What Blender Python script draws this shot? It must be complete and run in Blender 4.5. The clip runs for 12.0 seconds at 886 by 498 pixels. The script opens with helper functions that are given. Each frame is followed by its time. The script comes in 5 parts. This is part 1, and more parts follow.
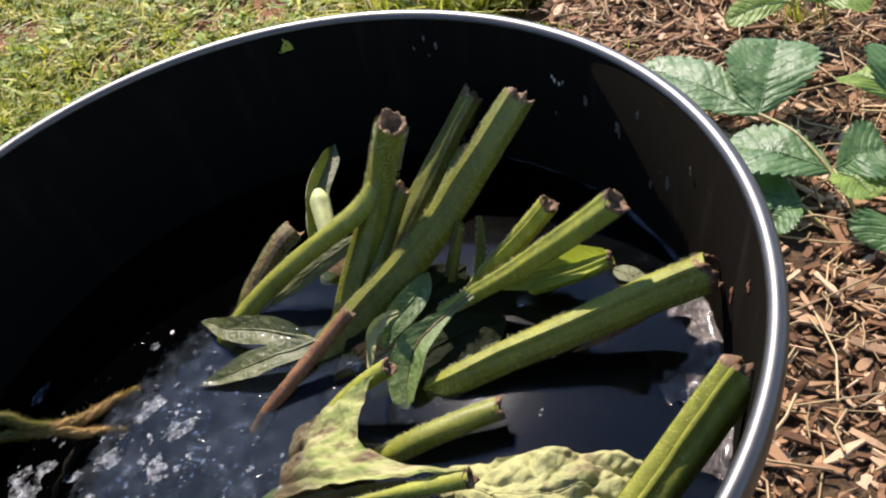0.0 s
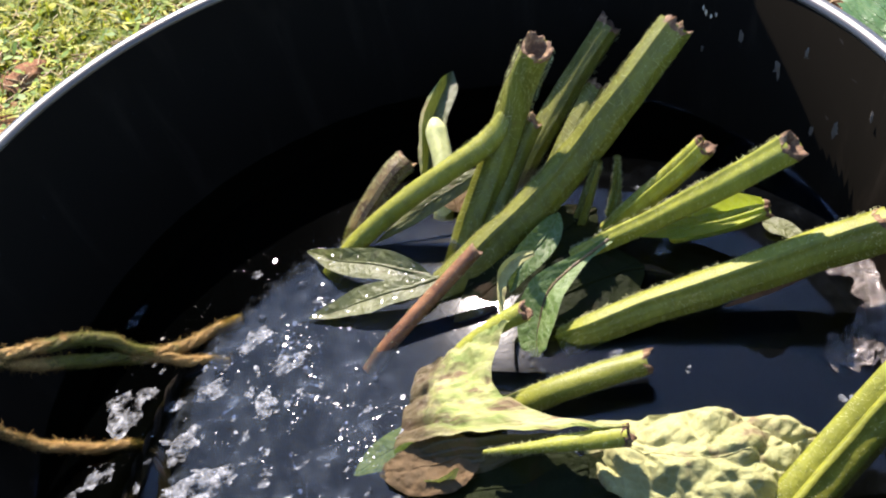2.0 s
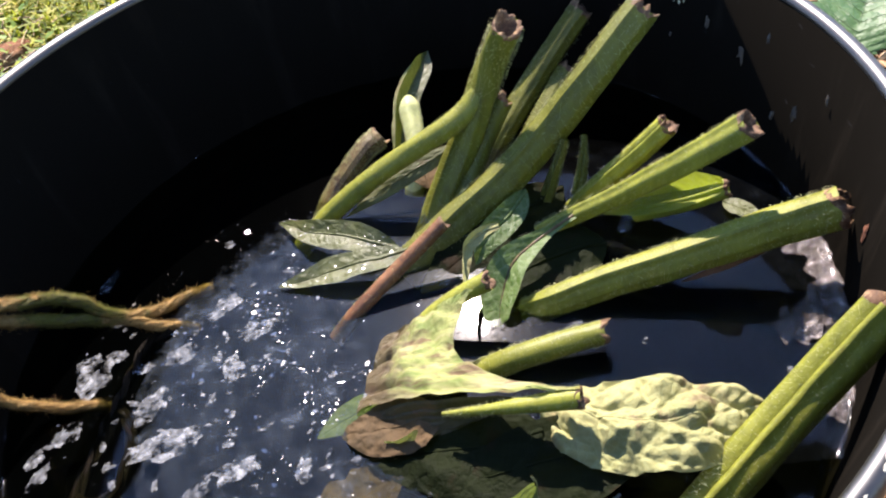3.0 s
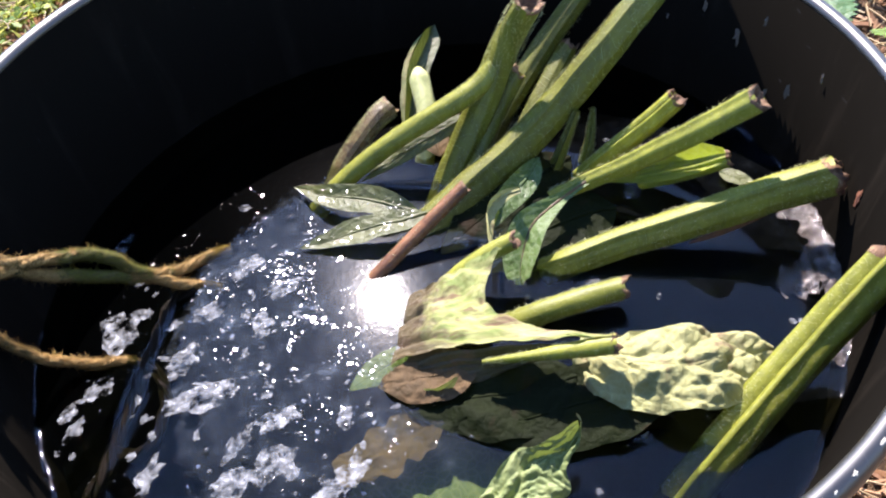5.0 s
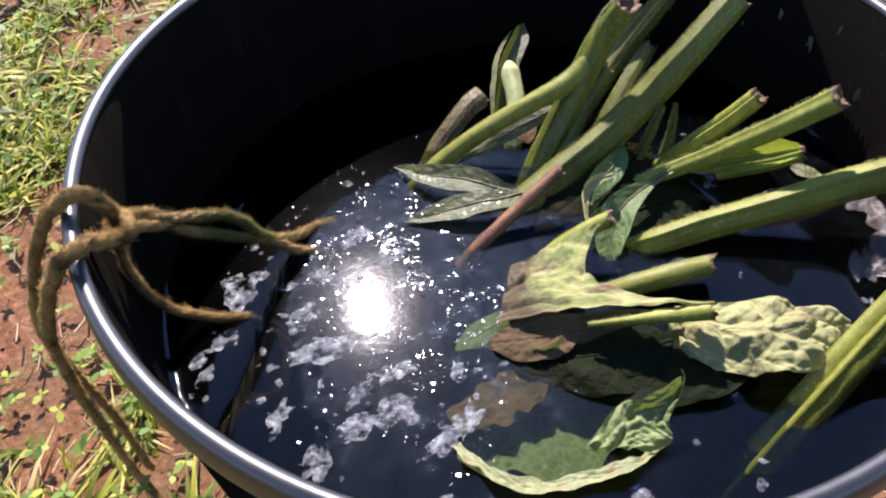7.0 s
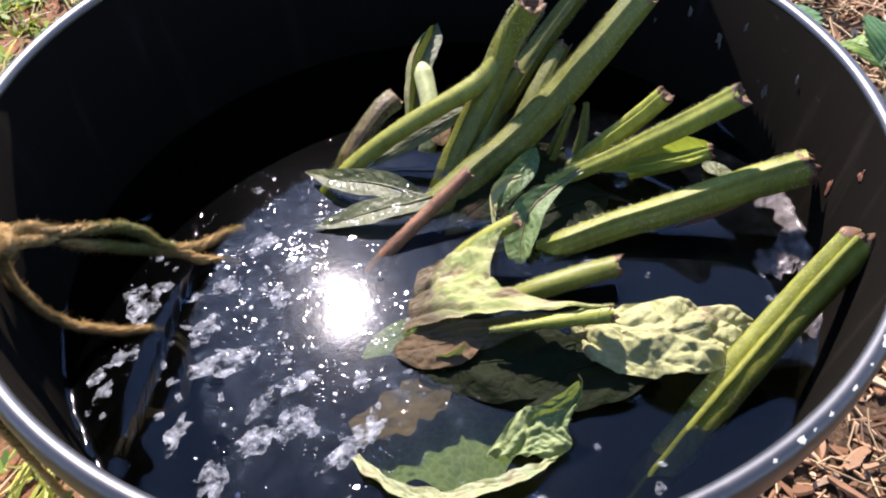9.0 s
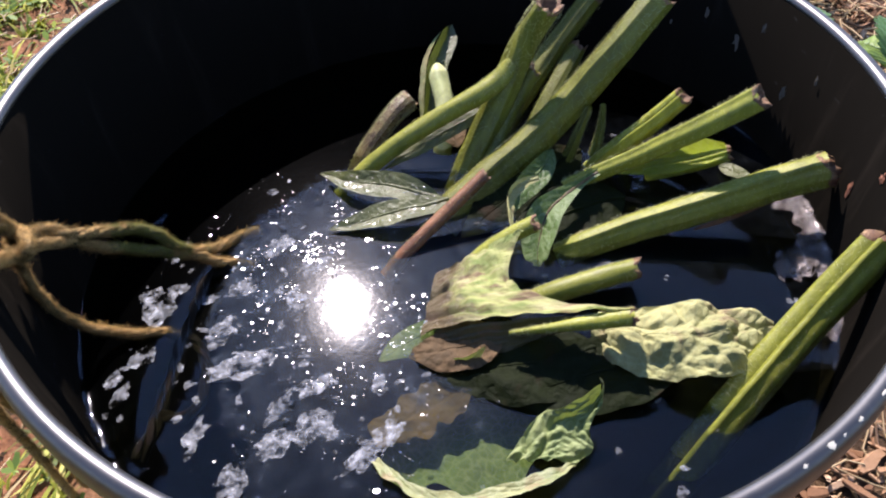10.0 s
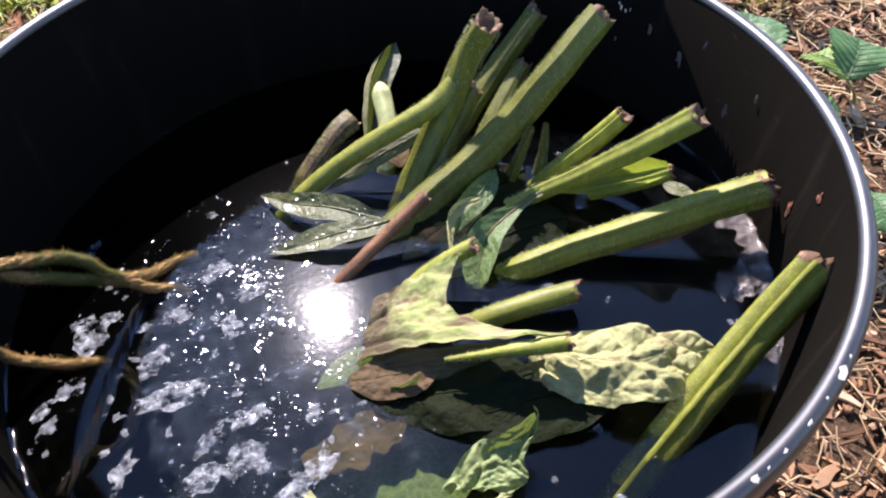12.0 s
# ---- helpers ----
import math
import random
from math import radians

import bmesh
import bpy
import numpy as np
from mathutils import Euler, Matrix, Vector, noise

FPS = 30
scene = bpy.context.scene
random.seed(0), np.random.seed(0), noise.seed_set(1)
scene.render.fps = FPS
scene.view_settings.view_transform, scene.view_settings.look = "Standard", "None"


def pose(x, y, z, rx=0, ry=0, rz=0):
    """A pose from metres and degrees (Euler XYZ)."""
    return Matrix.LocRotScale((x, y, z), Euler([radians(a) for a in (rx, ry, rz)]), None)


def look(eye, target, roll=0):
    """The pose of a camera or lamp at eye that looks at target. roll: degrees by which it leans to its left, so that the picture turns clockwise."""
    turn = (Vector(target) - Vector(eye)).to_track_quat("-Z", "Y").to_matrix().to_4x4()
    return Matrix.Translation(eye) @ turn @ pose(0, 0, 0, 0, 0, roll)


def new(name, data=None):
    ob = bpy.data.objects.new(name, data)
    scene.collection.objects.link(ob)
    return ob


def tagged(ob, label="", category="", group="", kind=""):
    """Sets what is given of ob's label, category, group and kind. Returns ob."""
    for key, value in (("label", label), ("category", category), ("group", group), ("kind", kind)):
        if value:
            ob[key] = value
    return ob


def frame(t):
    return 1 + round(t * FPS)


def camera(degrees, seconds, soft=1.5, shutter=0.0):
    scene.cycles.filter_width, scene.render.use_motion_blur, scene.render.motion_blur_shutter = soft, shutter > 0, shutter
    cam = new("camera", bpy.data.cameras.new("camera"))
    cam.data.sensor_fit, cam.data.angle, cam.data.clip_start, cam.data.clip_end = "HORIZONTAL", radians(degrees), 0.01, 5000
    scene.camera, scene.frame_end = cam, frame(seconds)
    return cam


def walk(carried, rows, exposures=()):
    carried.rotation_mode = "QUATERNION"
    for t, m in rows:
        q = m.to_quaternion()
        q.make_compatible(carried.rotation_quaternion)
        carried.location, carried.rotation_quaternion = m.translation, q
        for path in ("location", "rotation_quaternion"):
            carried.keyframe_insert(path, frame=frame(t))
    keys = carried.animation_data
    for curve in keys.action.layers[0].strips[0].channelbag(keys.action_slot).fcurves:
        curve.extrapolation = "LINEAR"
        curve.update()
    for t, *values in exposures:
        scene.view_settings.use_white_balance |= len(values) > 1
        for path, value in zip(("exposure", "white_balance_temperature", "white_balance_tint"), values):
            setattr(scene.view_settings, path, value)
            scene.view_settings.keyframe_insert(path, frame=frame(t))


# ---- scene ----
cam = camera(53.82, 12.0, soft=2.1)
PATH = [
    (0.0, pose(0.0838, -0.2711, 0.5348, 0, 0, 0.63) @ pose(0, 0, 0, 47.75) @ pose(0, 0, 0, 0, 0, -18.84)),
    (0.5, pose(0.0903, -0.2749, 0.5431, 0, 0, 2.27) @ pose(0, 0, 0, 49.37) @ pose(0, 0, 0, 0, 0, -20.95)),
    (1.0, pose(0.0961, -0.2714, 0.5355, 0, 0, 2.13) @ pose(0, 0, 0, 49.76) @ pose(0, 0, 0, 0, 0, -21.80)),
    (1.5, pose(0.0467, -0.2534, 0.5243, 0, 0, 2.13) @ pose(0, 0, 0, 48.64) @ pose(0, 0, 0, 0, 0, -18.69)),
    (2.0, pose(0.0320, -0.2443, 0.5227, 0, 0, 3.75) @ pose(0, 0, 0, 44.99) @ pose(0, 0, 0, 0, 0, -17.63)),
    (2.5, pose(0.0376, -0.2520, 0.5192, 0, 0, 2.70) @ pose(0, 0, 0, 44.48) @ pose(0, 0, 0, 0, 0, -16.03)),
    (4.5, pose(0.0114, -0.2684, 0.5184, 0, 0, 2.45) @ pose(0, 0, 0, 46.07) @ pose(0, 0, 0, 0, 0, -13.77)),
    (5.0, pose(-0.0163, -0.2746, 0.5331, 0, 0, -5.50) @ pose(0, 0, 0, 42.74) @ pose(0, 0, 0, 0, 0, -9.03)),
    (5.5, pose(-0.0448, -0.2965, 0.5469, 0, 0, -7.51) @ pose(0, 0, 0, 41.22) @ pose(0, 0, 0, 0, 0, -7.50)),
    (6.0, pose(-0.0645, -0.2956, 0.5547, 0, 0, -6.16) @ pose(0, 0, 0, 43.01) @ pose(0, 0, 0, 0, 0, -7.52)),
    (6.5, pose(-0.0586, -0.2956, 0.5509, 0, 0, -7.30) @ pose(0, 0, 0, 43.30) @ pose(0, 0, 0, 0, 0, -6.39)),
    (7.0, pose(-0.0769, -0.3013, 0.5517, 0, 0, -6.73) @ pose(0, 0, 0, 43.41) @ pose(0, 0, 0, 0, 0, -5.93)),
    (7.5, pose(-0.0527, -0.3047, 0.5509, 0, 0, -9.12) @ pose(0, 0, 0, 43.82) @ pose(0, 0, 0, 0, 0, -4.67)),
    (9.5, pose(-0.0427, -0.2992, 0.5481, 0, 0, -9.17) @ pose(0, 0, 0, 42.79) @ pose(0, 0, 0, 0, 0, -5.48)),
    (10.0, pose(-0.0503, -0.2968, 0.5480, 0, 0, -9.13) @ pose(0, 0, 0, 42.99) @ pose(0, 0, 0, 0, 0, -5.43)),
    (10.5, pose(-0.0419, -0.2896, 0.5449, 0, 0, -9.08) @ pose(0, 0, 0, 43.05) @ pose(0, 0, 0, 0, 0, -5.70)),
    (11.0, pose(-0.0408, -0.2884, 0.5445, 0, 0, -9.53) @ pose(0, 0, 0, 43.21) @ pose(0, 0, 0, 0, 0, -5.41)),
    (11.5, pose(-0.0366, -0.2888, 0.5471, 0, 0, -10.34) @ pose(0, 0, 0, 43.23) @ pose(0, 0, 0, 0, 0, -5.01)),
    (12.0, pose(-0.0277, -0.2910, 0.5468, 0, 0, -11.01) @ pose(0, 0, 0, 43.33) @ pose(0, 0, 0, 0, 0, -4.75)),
]
EXPOSURES = [(0.0, 0.96, 6550, 19), (1.5, 1.46, 6550, 20), (2.0, 1.54, 6520, 20), (2.5, 1.42, 6500, 21), (4.5, 1.54, 6220, 24), (5.0, 1.62, 6120, 24), (6.0, 1.22, 6120, 26), (7.0, 1.08, 6120, 26), (7.5, 1.18, 6120, 26), (9.5, 1.37, 6070, 26), (10.0, 1.12, 6120, 26), (10.5, 1.16, 6120, 26), (11.5, 1.0, 6120, 26), (12.0, 1.34, 6070, 26)]
walk(cam, PATH, EXPOSURES)

# ---- light ----
SUN_WAY = Vector((-0.0140, 0.6476, 0.7618)).normalized()
world = bpy.data.worlds.new("sky")
scene.world = world
world.use_nodes = True
wn = world.node_tree.nodes
sky = wn.new("ShaderNodeTexSky")
sky.sky_type = "NISHITA"
sky.sun_disc = False
sky.sun_elevation = math.asin(SUN_WAY.z)
sky.sun_rotation = math.atan2(SUN_WAY.x, SUN_WAY.y)
sky.air_density, sky.dust_density, sky.ozone_density = 1.0, 0.0, 2.2
wn["Background"].inputs["Strength"].default_value = 0.15
world.node_tree.links.new(sky.outputs[0], wn["Background"].inputs["Color"])
sun = new("sun", bpy.data.lights.new("sun", "SUN"))
sun.data.energy, sun.data.angle, sun.data.color = 5.8, radians(0.55), (1.0, 0.93, 0.82)
sun.matrix_world = look(SUN_WAY * 5, (0, 0, 0))

WATER_Z, WATER_R = 0.220, 0.1868
# the tub stands a little aslant on the uneven ground
TUB_LEAN = Matrix.Translation((-0.0106, 0.0043, 0.0038)) @ Vector((-0.049, 0.02, 1.0)).rotation_difference(Vector((0, 0, 1))).to_matrix().to_4x4()


# ---- materials ----
class Mat:
    """A small builder for node materials."""

    def __init__(self, name):
        self.m = bpy.data.materials.new(name)
        self.m.use_nodes = True
        self.t = self.m.node_tree
        self.p = self.t.nodes["Principled BSDF"]
        self.out = self.t.nodes["Material Output"]

    def n(self, kind, **values):
        node = self.t.nodes.new(kind)
        for key, value in values.items():
            node.inputs[key.replace("_", " ")].default_value = value
        return node

    def link(self, a, b):
        self.t.links.new(a, b)

    def coords(self, scale=(1, 1, 1)):
        c = self.n("ShaderNodeTexCoord")
        mp = self.n("ShaderNodeMapping", Scale=scale)
        self.link(c.outputs["Object"], mp.inputs["Vector"])
        return mp.outputs[0]

    def noise(self, scale, detail=6, rough=0.6, vec=None, distortion=0.0):
        t = self.n("ShaderNodeTexNoise", Scale=scale, Detail=detail, Roughness=rough, Distortion=distortion)
        self.link(vec or self.coords(), t.inputs["Vector"])
        return t.outputs["Fac"]

    def ramp(self, fac, *stops):
        r = self.n("ShaderNodeValToRGB")
        e = r.color_ramp.elements
        while len(e) < len(stops):
            e.new(0.5)
        for el, (pos, col) in zip(e, stops):
            el.position = pos
            el.color = (*col, 1) if not isinstance(col, (int, float)) else (col, col, col, 1)
        self.link(fac, r.inputs[0])
        return r.outputs[0]

    def mix(self, fac, a, b, kind="MIX"):
        x = self.t.nodes.new("ShaderNodeMix")
        x.data_type, x.blend_type = "RGBA", kind
        for sock, v in ((x.inputs[0], fac), (x.inputs[6], a), (x.inputs[7], b)):
            if isinstance(v, (int, float)):
                sock.default_value = v
            elif isinstance(v, tuple):
                sock.default_value = (*v, 1)
            else:
                self.link(v, sock)
        return x.outputs[2]

    def island(self):
        return self.n("ShaderNodeNewGeometry").outputs["Random Per Island"]

    def rand(self):
        return self.n("ShaderNodeObjectInfo").outputs["Random"]

    def bump(self, height, strength=0.4, distance=0.001):
        b = self.n("ShaderNodeBump", Strength=strength, Distance=distance)
        self.link(height, b.inputs["Height"])
        self.link(b.outputs[0], self.p.inputs["Normal"])
        return b.outputs[0]

    def set(self, color=None, rough=None, metal=0.0, spec=0.5):
        if color is not None:
            if isinstance(color, tuple):
                self.p.inputs["Base Color"].default_value = (*color, 1)
            else:
                self.link(color, self.p.inputs["Base Color"])
        if rough is not None:
            if isinstance(rough, (int, float)):
                self.p.inputs["Roughness"].default_value = rough
            else:
                self.link(rough, self.p.inputs["Roughness"])
        self.p.inputs["Metallic"].default_value = metal
        self.p.inputs["Specular IOR Level"].default_value = spec
        return self

    def translucent(self, color, amount):
        """Lets light through a leaf or a stalk."""
        tr = self.n("ShaderNodeBsdfTranslucent")
        if isinstance(color, tuple):
            tr.inputs[0].default_value = (*color, 1)
        else:
            self.link(color, tr.inputs[0])
        mx = self.n("ShaderNodeMixShader")
        mx.inputs[0].default_value = amount
        self.link(self.p.outputs[0], mx.inputs[1])
        self.link(tr.outputs[0], mx.inputs[2])
        self.link(mx.outputs[0], self.out.inputs[0])
        return self


def make_stalk(name, light, dark, brown, amount=0.35, brown_from=0.62):
    k = Mat(name)
    v = k.coords()
    fine = k.noise(420, 5, 0.65, v)
    broad = k.noise(38, 5, 0.6, v, 0.4)
    c = k.mix(k.ramp(broad, (0.25, 0.25), (0.75, 1.0)), dark, light)
    c = k.mix(k.ramp(fine, (0.35, 0.0), (0.75, 0.10)), c, tuple(min(1, x * 1.4) for x in light))
    spots = k.noise(95, 6, 0.7, v, 0.6)
    c = k.mix(k.ramp(spots, (brown_from, 0.0), (brown_from + 0.12, 0.8)), c, brown)
    along = k.noise(1.0, 5, 0.65, k.coords((220, 220, 30)), 0.4)
    c = k.mix(k.ramp(along, (0.38, 0.40), (0.58, 0.0)), c, tuple(0.55 * x for x in dark))
    dots = k.n("ShaderNodeTexVoronoi", Scale=700.0)
    k.link(v, dots.inputs["Vector"])
    pips = k.ramp(dots.outputs["Distance"], (0.08, 0.30), (0.20, 0.0))
    c = k.mix(pips, c, (0.50, 0.52, 0.34))
    hs = k.n("ShaderNodeHueSaturation")
    mr = k.n("ShaderNodeMapRange", To_Min=0.8, To_Max=1.2)
    k.link(k.rand(), mr.inputs[0])
    k.link(mr.outputs[0], hs.inputs["Value"])
    k.link(c, hs.inputs["Color"])
    k.set(hs.outputs[0], k.ramp(fine, (0.2, 0.34), (0.8, 0.62)), 0.0, 0.36)
    lines = k.noise(1.0, 4, 0.6, k.coords((900, 900, 90)))
    k.bump(k.mix(0.2, k.mix(0.6, k.mix(0.5, fine, spots), lines), pips), 0.45, 0.0012)
    k.p.inputs["Subsurface Weight"].default_value = amount * 0.3
    k.p.inputs["Subsurface Radius"].default_value = (0.8, 1.0, 0.25)
    k.p.inputs["Subsurface Scale"].default_value = 0.003
    return k.translucent(k.mix(0.5, hs.outputs[0], (0.42, 0.55, 0.03)), amount * 0.35).m


STALK = make_stalk("stalk_green", (0.152, 0.158, 0.014), (0.060, 0.067, 0.006), (0.10, 0.065, 0.025), 0.22)
STALK_PALE = make_stalk("stalk_pale", (0.28, 0.285, 0.032), (0.120, 0.138, 0.013), (0.17, 0.11, 0.045), 0.26)
STALK_RED = make_stalk("stalk_red", (0.27, 0.125, 0.052), (0.13, 0.055, 0.024), (0.11, 0.045, 0.022), 0.12, 0.55)
STALK_BROWN = make_stalk("stalk_brown", (0.15, 0.10, 0.032), (0.06, 0.040, 0.014), (0.030, 0.014, 0.008), 0.10, 0.45)
# pale stalk whitened so that its colour holds the sunlit patch
STALK_WHITE = make_stalk("stalk_sunlit_white", (0.62, 0.63, 0.30), (0.44, 0.47, 0.18), (0.30, 0.20, 0.09), 0.5, 0.72)


def make_cut():
    k = Mat("cut_end")
    v = k.coords()
    a = k.noise(260, 6, 0.7, v)
    c = k.ramp(a, (0.25, (0.025, 0.011, 0.005)), (0.5, (0.12, 0.060, 0.026)), (0.75, (0.40, 0.27, 0.13)))
    k.set(c, 0.75)
    k.bump(a, 0.8, 0.0015)
    return k.m


CUT = make_cut()


def make_leaf(name, light, dark, blotch, blotch_from, amount=0.3, rough=0.42, vein=(0.40, 0.44, 0.22), spec=0.45, soft=0.10, cell=240.0, stretch=(1, 1, 1)):
    k = Mat(name)
    v = k.coords()
    cells = k.n("ShaderNodeTexVoronoi", Scale=cell)
    cells.feature = "DISTANCE_TO_EDGE"
    warp = k.n("ShaderNodeTexNoise", Scale=60.0, Detail=4.0)
    k.link(v, warp.inputs["Vector"])
    va = k.n("ShaderNodeVectorMath")
    va.operation = "MULTIPLY_ADD"
    k.link(warp.outputs["Color"], va.inputs[0])
    va.inputs[1].default_value = (0.012, 0.012, 0.012)
    k.link(v, va.inputs[2])
    k.link(va.outputs[0], cells.inputs["Vector"])
    net = k.ramp(cells.outputs["Distance"], (0.0, 1.0), (0.12, 0.0))
    broad = k.noise(45, 6, 0.62, v, 0.5)
    c = k.mix(k.ramp(broad, (0.3, 0.0), (0.68, 1.0)), dark, light)
    c = k.mix(k.mix(0.25, (0, 0, 0), net), c, vein)
    rot = k.noise(62, 7, 0.66, k.coords(stretch), 0.6)
    c = k.mix(k.ramp(rot, (blotch_from, 0.0), (blotch_from + soft, 0.9)), c, blotch)
    k.set(c, k.ramp(broad, (0.2, rough - 0.1), (0.8, rough + 0.2)), 0.0, spec)
    k.bump(k.mix(0.4, k.noise(260, 7, 0.7, v), cells.outputs["Distance"]), 0.85, 0.0018)
    return k.translucent(k.mix(0.5, c, (0.40, 0.52, 0.03)), amount).m


LEAF_PALE = make_leaf("leaf_wilted_pale", (0.355, 0.335, 0.14), (0.215, 0.22, 0.08), (0.13, 0.068, 0.05), 0.54, 0.10, 0.75, spec=0.3, soft=0.16)
LEAF_TAN = make_leaf("leaf_wilted_tan", (0.36, 0.33, 0.165), (0.24, 0.28, 0.08), (0.12, 0.058, 0.04), 0.47, 0.12, 0.65, spec=0.35, soft=0.20, stretch=(0.30, 0.62, 0.62))
LEAF_NET = make_leaf("leaf_crinkled_net", (0.30, 0.34, 0.13), (0.16, 0.22, 0.065), (0.15, 0.10, 0.05), 0.62, 0.22, 0.5, (0.09, 0.13, 0.045), cell=170.0)
LEAF_GREEN = make_leaf("leaf_green", (0.11, 0.18, 0.04), (0.05, 0.10, 0.022), (0.12, 0.07, 0.03), 0.68, 0.30, 0.32)
# wet leaf green taken down to near black: the bundle's shade as colour
LEAF_SHADE = make_leaf("leaf_shade_dark_wet", (0.010, 0.014, 0.004), (0.004, 0.006, 0.002), (0.018, 0.011, 0.005), 0.58, 0.06, 0.50, (0.016, 0.022, 0.008), 0.05)
LEAF_GREY = make_leaf("leaf_grey_green", (0.105, 0.115, 0.034), (0.046, 0.056, 0.016), (0.11, 0.075, 0.04), 0.62, 0.18, 0.34, (0.17, 0.19, 0.075), spec=0.5)
LEAF_YELLOW = make_leaf("leaf_yellow", (0.42, 0.44, 0.04), (0.22, 0.30, 0.03), (0.20, 0.10, 0.03), 0.66, 0.45)
LEAF_ROT = make_leaf("leaf_rotten", (0.15, 0.095, 0.045), (0.06, 0.042, 0.02), (0.22, 0.16, 0.10), 0.60, 0.12, 0.75, (0.09, 0.055, 0.03), 0.2)


def make_streaked():
    """A dying blade: pale streaks along it, brown and blackened towards its wet end."""
    k = Mat("leaf_wilted_streaked")
    tc = k.n("ShaderNodeTexCoord")

    def lines(sx, sy, detail, warp):
        mp = k.n("ShaderNodeMapping", Scale=(sx, sy, 1))
        k.link(tc.outputs["UV"], mp.inputs["Vector"])
        return k.noise(1.0, detail, 0.62, mp.outputs[0], warp)

    base = k.ramp(lines(2.5, 9, 6, 0.5), (0.32, (0.13, 0.20, 0.035)), (0.5, (0.29, 0.31, 0.095)), (0.72, (0.44, 0.38, 0.20)))
    c = k.mix(k.ramp(lines(3.2, 11, 7, 0.7), (0.52, 0.0), (0.62, 0.85)), base, (0.15, 0.075, 0.045))
    sep = k.n("ShaderNodeSeparateXYZ")
    k.link(tc.outputs["UV"], sep.inputs[0])
    wet = k.mix(0.5, k.ramp(sep.outputs[0], (0.25, 0.0), (1.0, 1.0)), lines(6, 7, 7, 1.0))
    c = k.mix(k.ramp(wet, (0.46, 0.0), (0.60, 0.9)), c, (0.085, 0.055, 0.028))
    c = k.mix(k.ramp(lines(2.0, 42, 4, 0.8), (0.66, 0.0), (0.70, 0.7)), c, (0.03, 0.025, 0.014))
    k.set(c, k.ramp(wet, (0.4, 0.62), (0.65, 0.34)), 0.0, 0.4)
    k.bump(k.mix(0.5, lines(6, 46, 6, 0.6), k.noise(330, 6, 0.7)), 0.9, 0.0022)
    return k.translucent(k.mix(0.5, c, (0.36, 0.42, 0.04)), 0.14).m


LEAF_STREAKED = make_streaked()
# browned leaf, darkened further to paint the shade under the fold
LEAF_UNDER = make_leaf("leaf_browned_shaded_under", (0.075, 0.060, 0.022), (0.030, 0.028, 0.010), (0.11, 0.06, 0.03), 0.55, 0.10, 0.45, (0.10, 0.075, 0.035), 0.4)
LEAF_MARGIN = make_leaf("leaf_curled_margin", (0.30, 0.30, 0.12), (0.14, 0.175, 0.06), (0.24, 0.17, 0.08), 0.56, 0.16, 0.45, spec=0.6, cell=200.0)


def make_berry(name, light, dark, amount):
    k = Mat(name)
    v = k.coords()
    a = k.noise(70, 5, 0.6, v)
    f = k.noise(600, 4, 0.6, v)
    cells = k.n("ShaderNodeTexVoronoi", Scale=300.0)
    cells.feature = "SMOOTH_F1"
    k.link(v, cells.inputs["Vector"])
    c = k.mix(k.ramp(a, (0.3, 0.0), (0.7, 1.0)), dark, light)
    c = k.mix(k.ramp(f, (0.4, 0.0), (0.8, 0.25)), c, tuple(min(1, 2.0 * x) for x in light))
    k.set(c, k.ramp(a, (0.3, 0.38), (0.7, 0.55)), 0.0, 0.4)
    k.bump(k.mix(0.65, f, cells.outputs["Distance"]), 0.55, 0.0016)
    return k.translucent(k.mix(0.5, c, (0.22, 0.42, 0.02)), amount).m


BERRY = make_berry("strawberry_leaf", (0.068, 0.138, 0.040), (0.032, 0.082, 0.020), 0.20)
BERRY_LIGHT = make_berry("strawberry_leaf_light", (0.19, 0.27, 0.05), (0.11, 0.18, 0.03), 0.35)
BERRY_VEIN = make_berry("strawberry_vein", (0.11, 0.18, 0.07), (0.07, 0.13, 0.045), 0.2)
PETIOLE = make_berry("petiole", (0.26, 0.26, 0.08), (0.20, 0.13, 0.06), 0.15)


def make_tub(name, rough_low, rough_high, spec, dirt, tone=0.018):
    k = Mat(name)
    v = k.coords()
    streak = k.noise(1.0, 7, 0.7, k.coords((75, 75, 9)), 0.4)
    dust = k.noise(55, 7, 0.7, v)
    fine = k.noise(700, 4, 0.6, v)
    c = k.mix(k.ramp(streak, (0.52, 0.0), (0.80, dirt)), (tone * 1.05, tone * 0.93, tone * 0.72), (tone * 2.4, tone * 2.0, tone * 1.5))
    c = k.mix(k.ramp(dust, (0.60, 0.0), (0.78, 0.45)), c, (tone * 1.7, tone * 1.5, tone * 1.2))
    scr = k.noise(1.0, 3, 0.5, k.coords((900, 60, 300)), 0.2)
    c = k.mix(k.ramp(scr, (0.70, 0.0), (0.76, 0.30)), c, (tone * 6, tone * 6, tone * 6))
    k.set(c, k.mix(k.ramp(dust, (0.3, 0.0), (0.7, 1.0)), (rough_low,) * 3, (rough_high,) * 3), 0.0, spec)
    k.bump(k.mix(0.5, fine, dust), 0.08, 0.0004)
    return k.m


TUB = make_tub("tub_black_plastic", 0.85, 1.0, 0.0, 0.8, 0.0052)
TUB_RIM = make_tub("tub_rim_worn", 0.34, 0.50, 0.9, 0.3, 0.010)


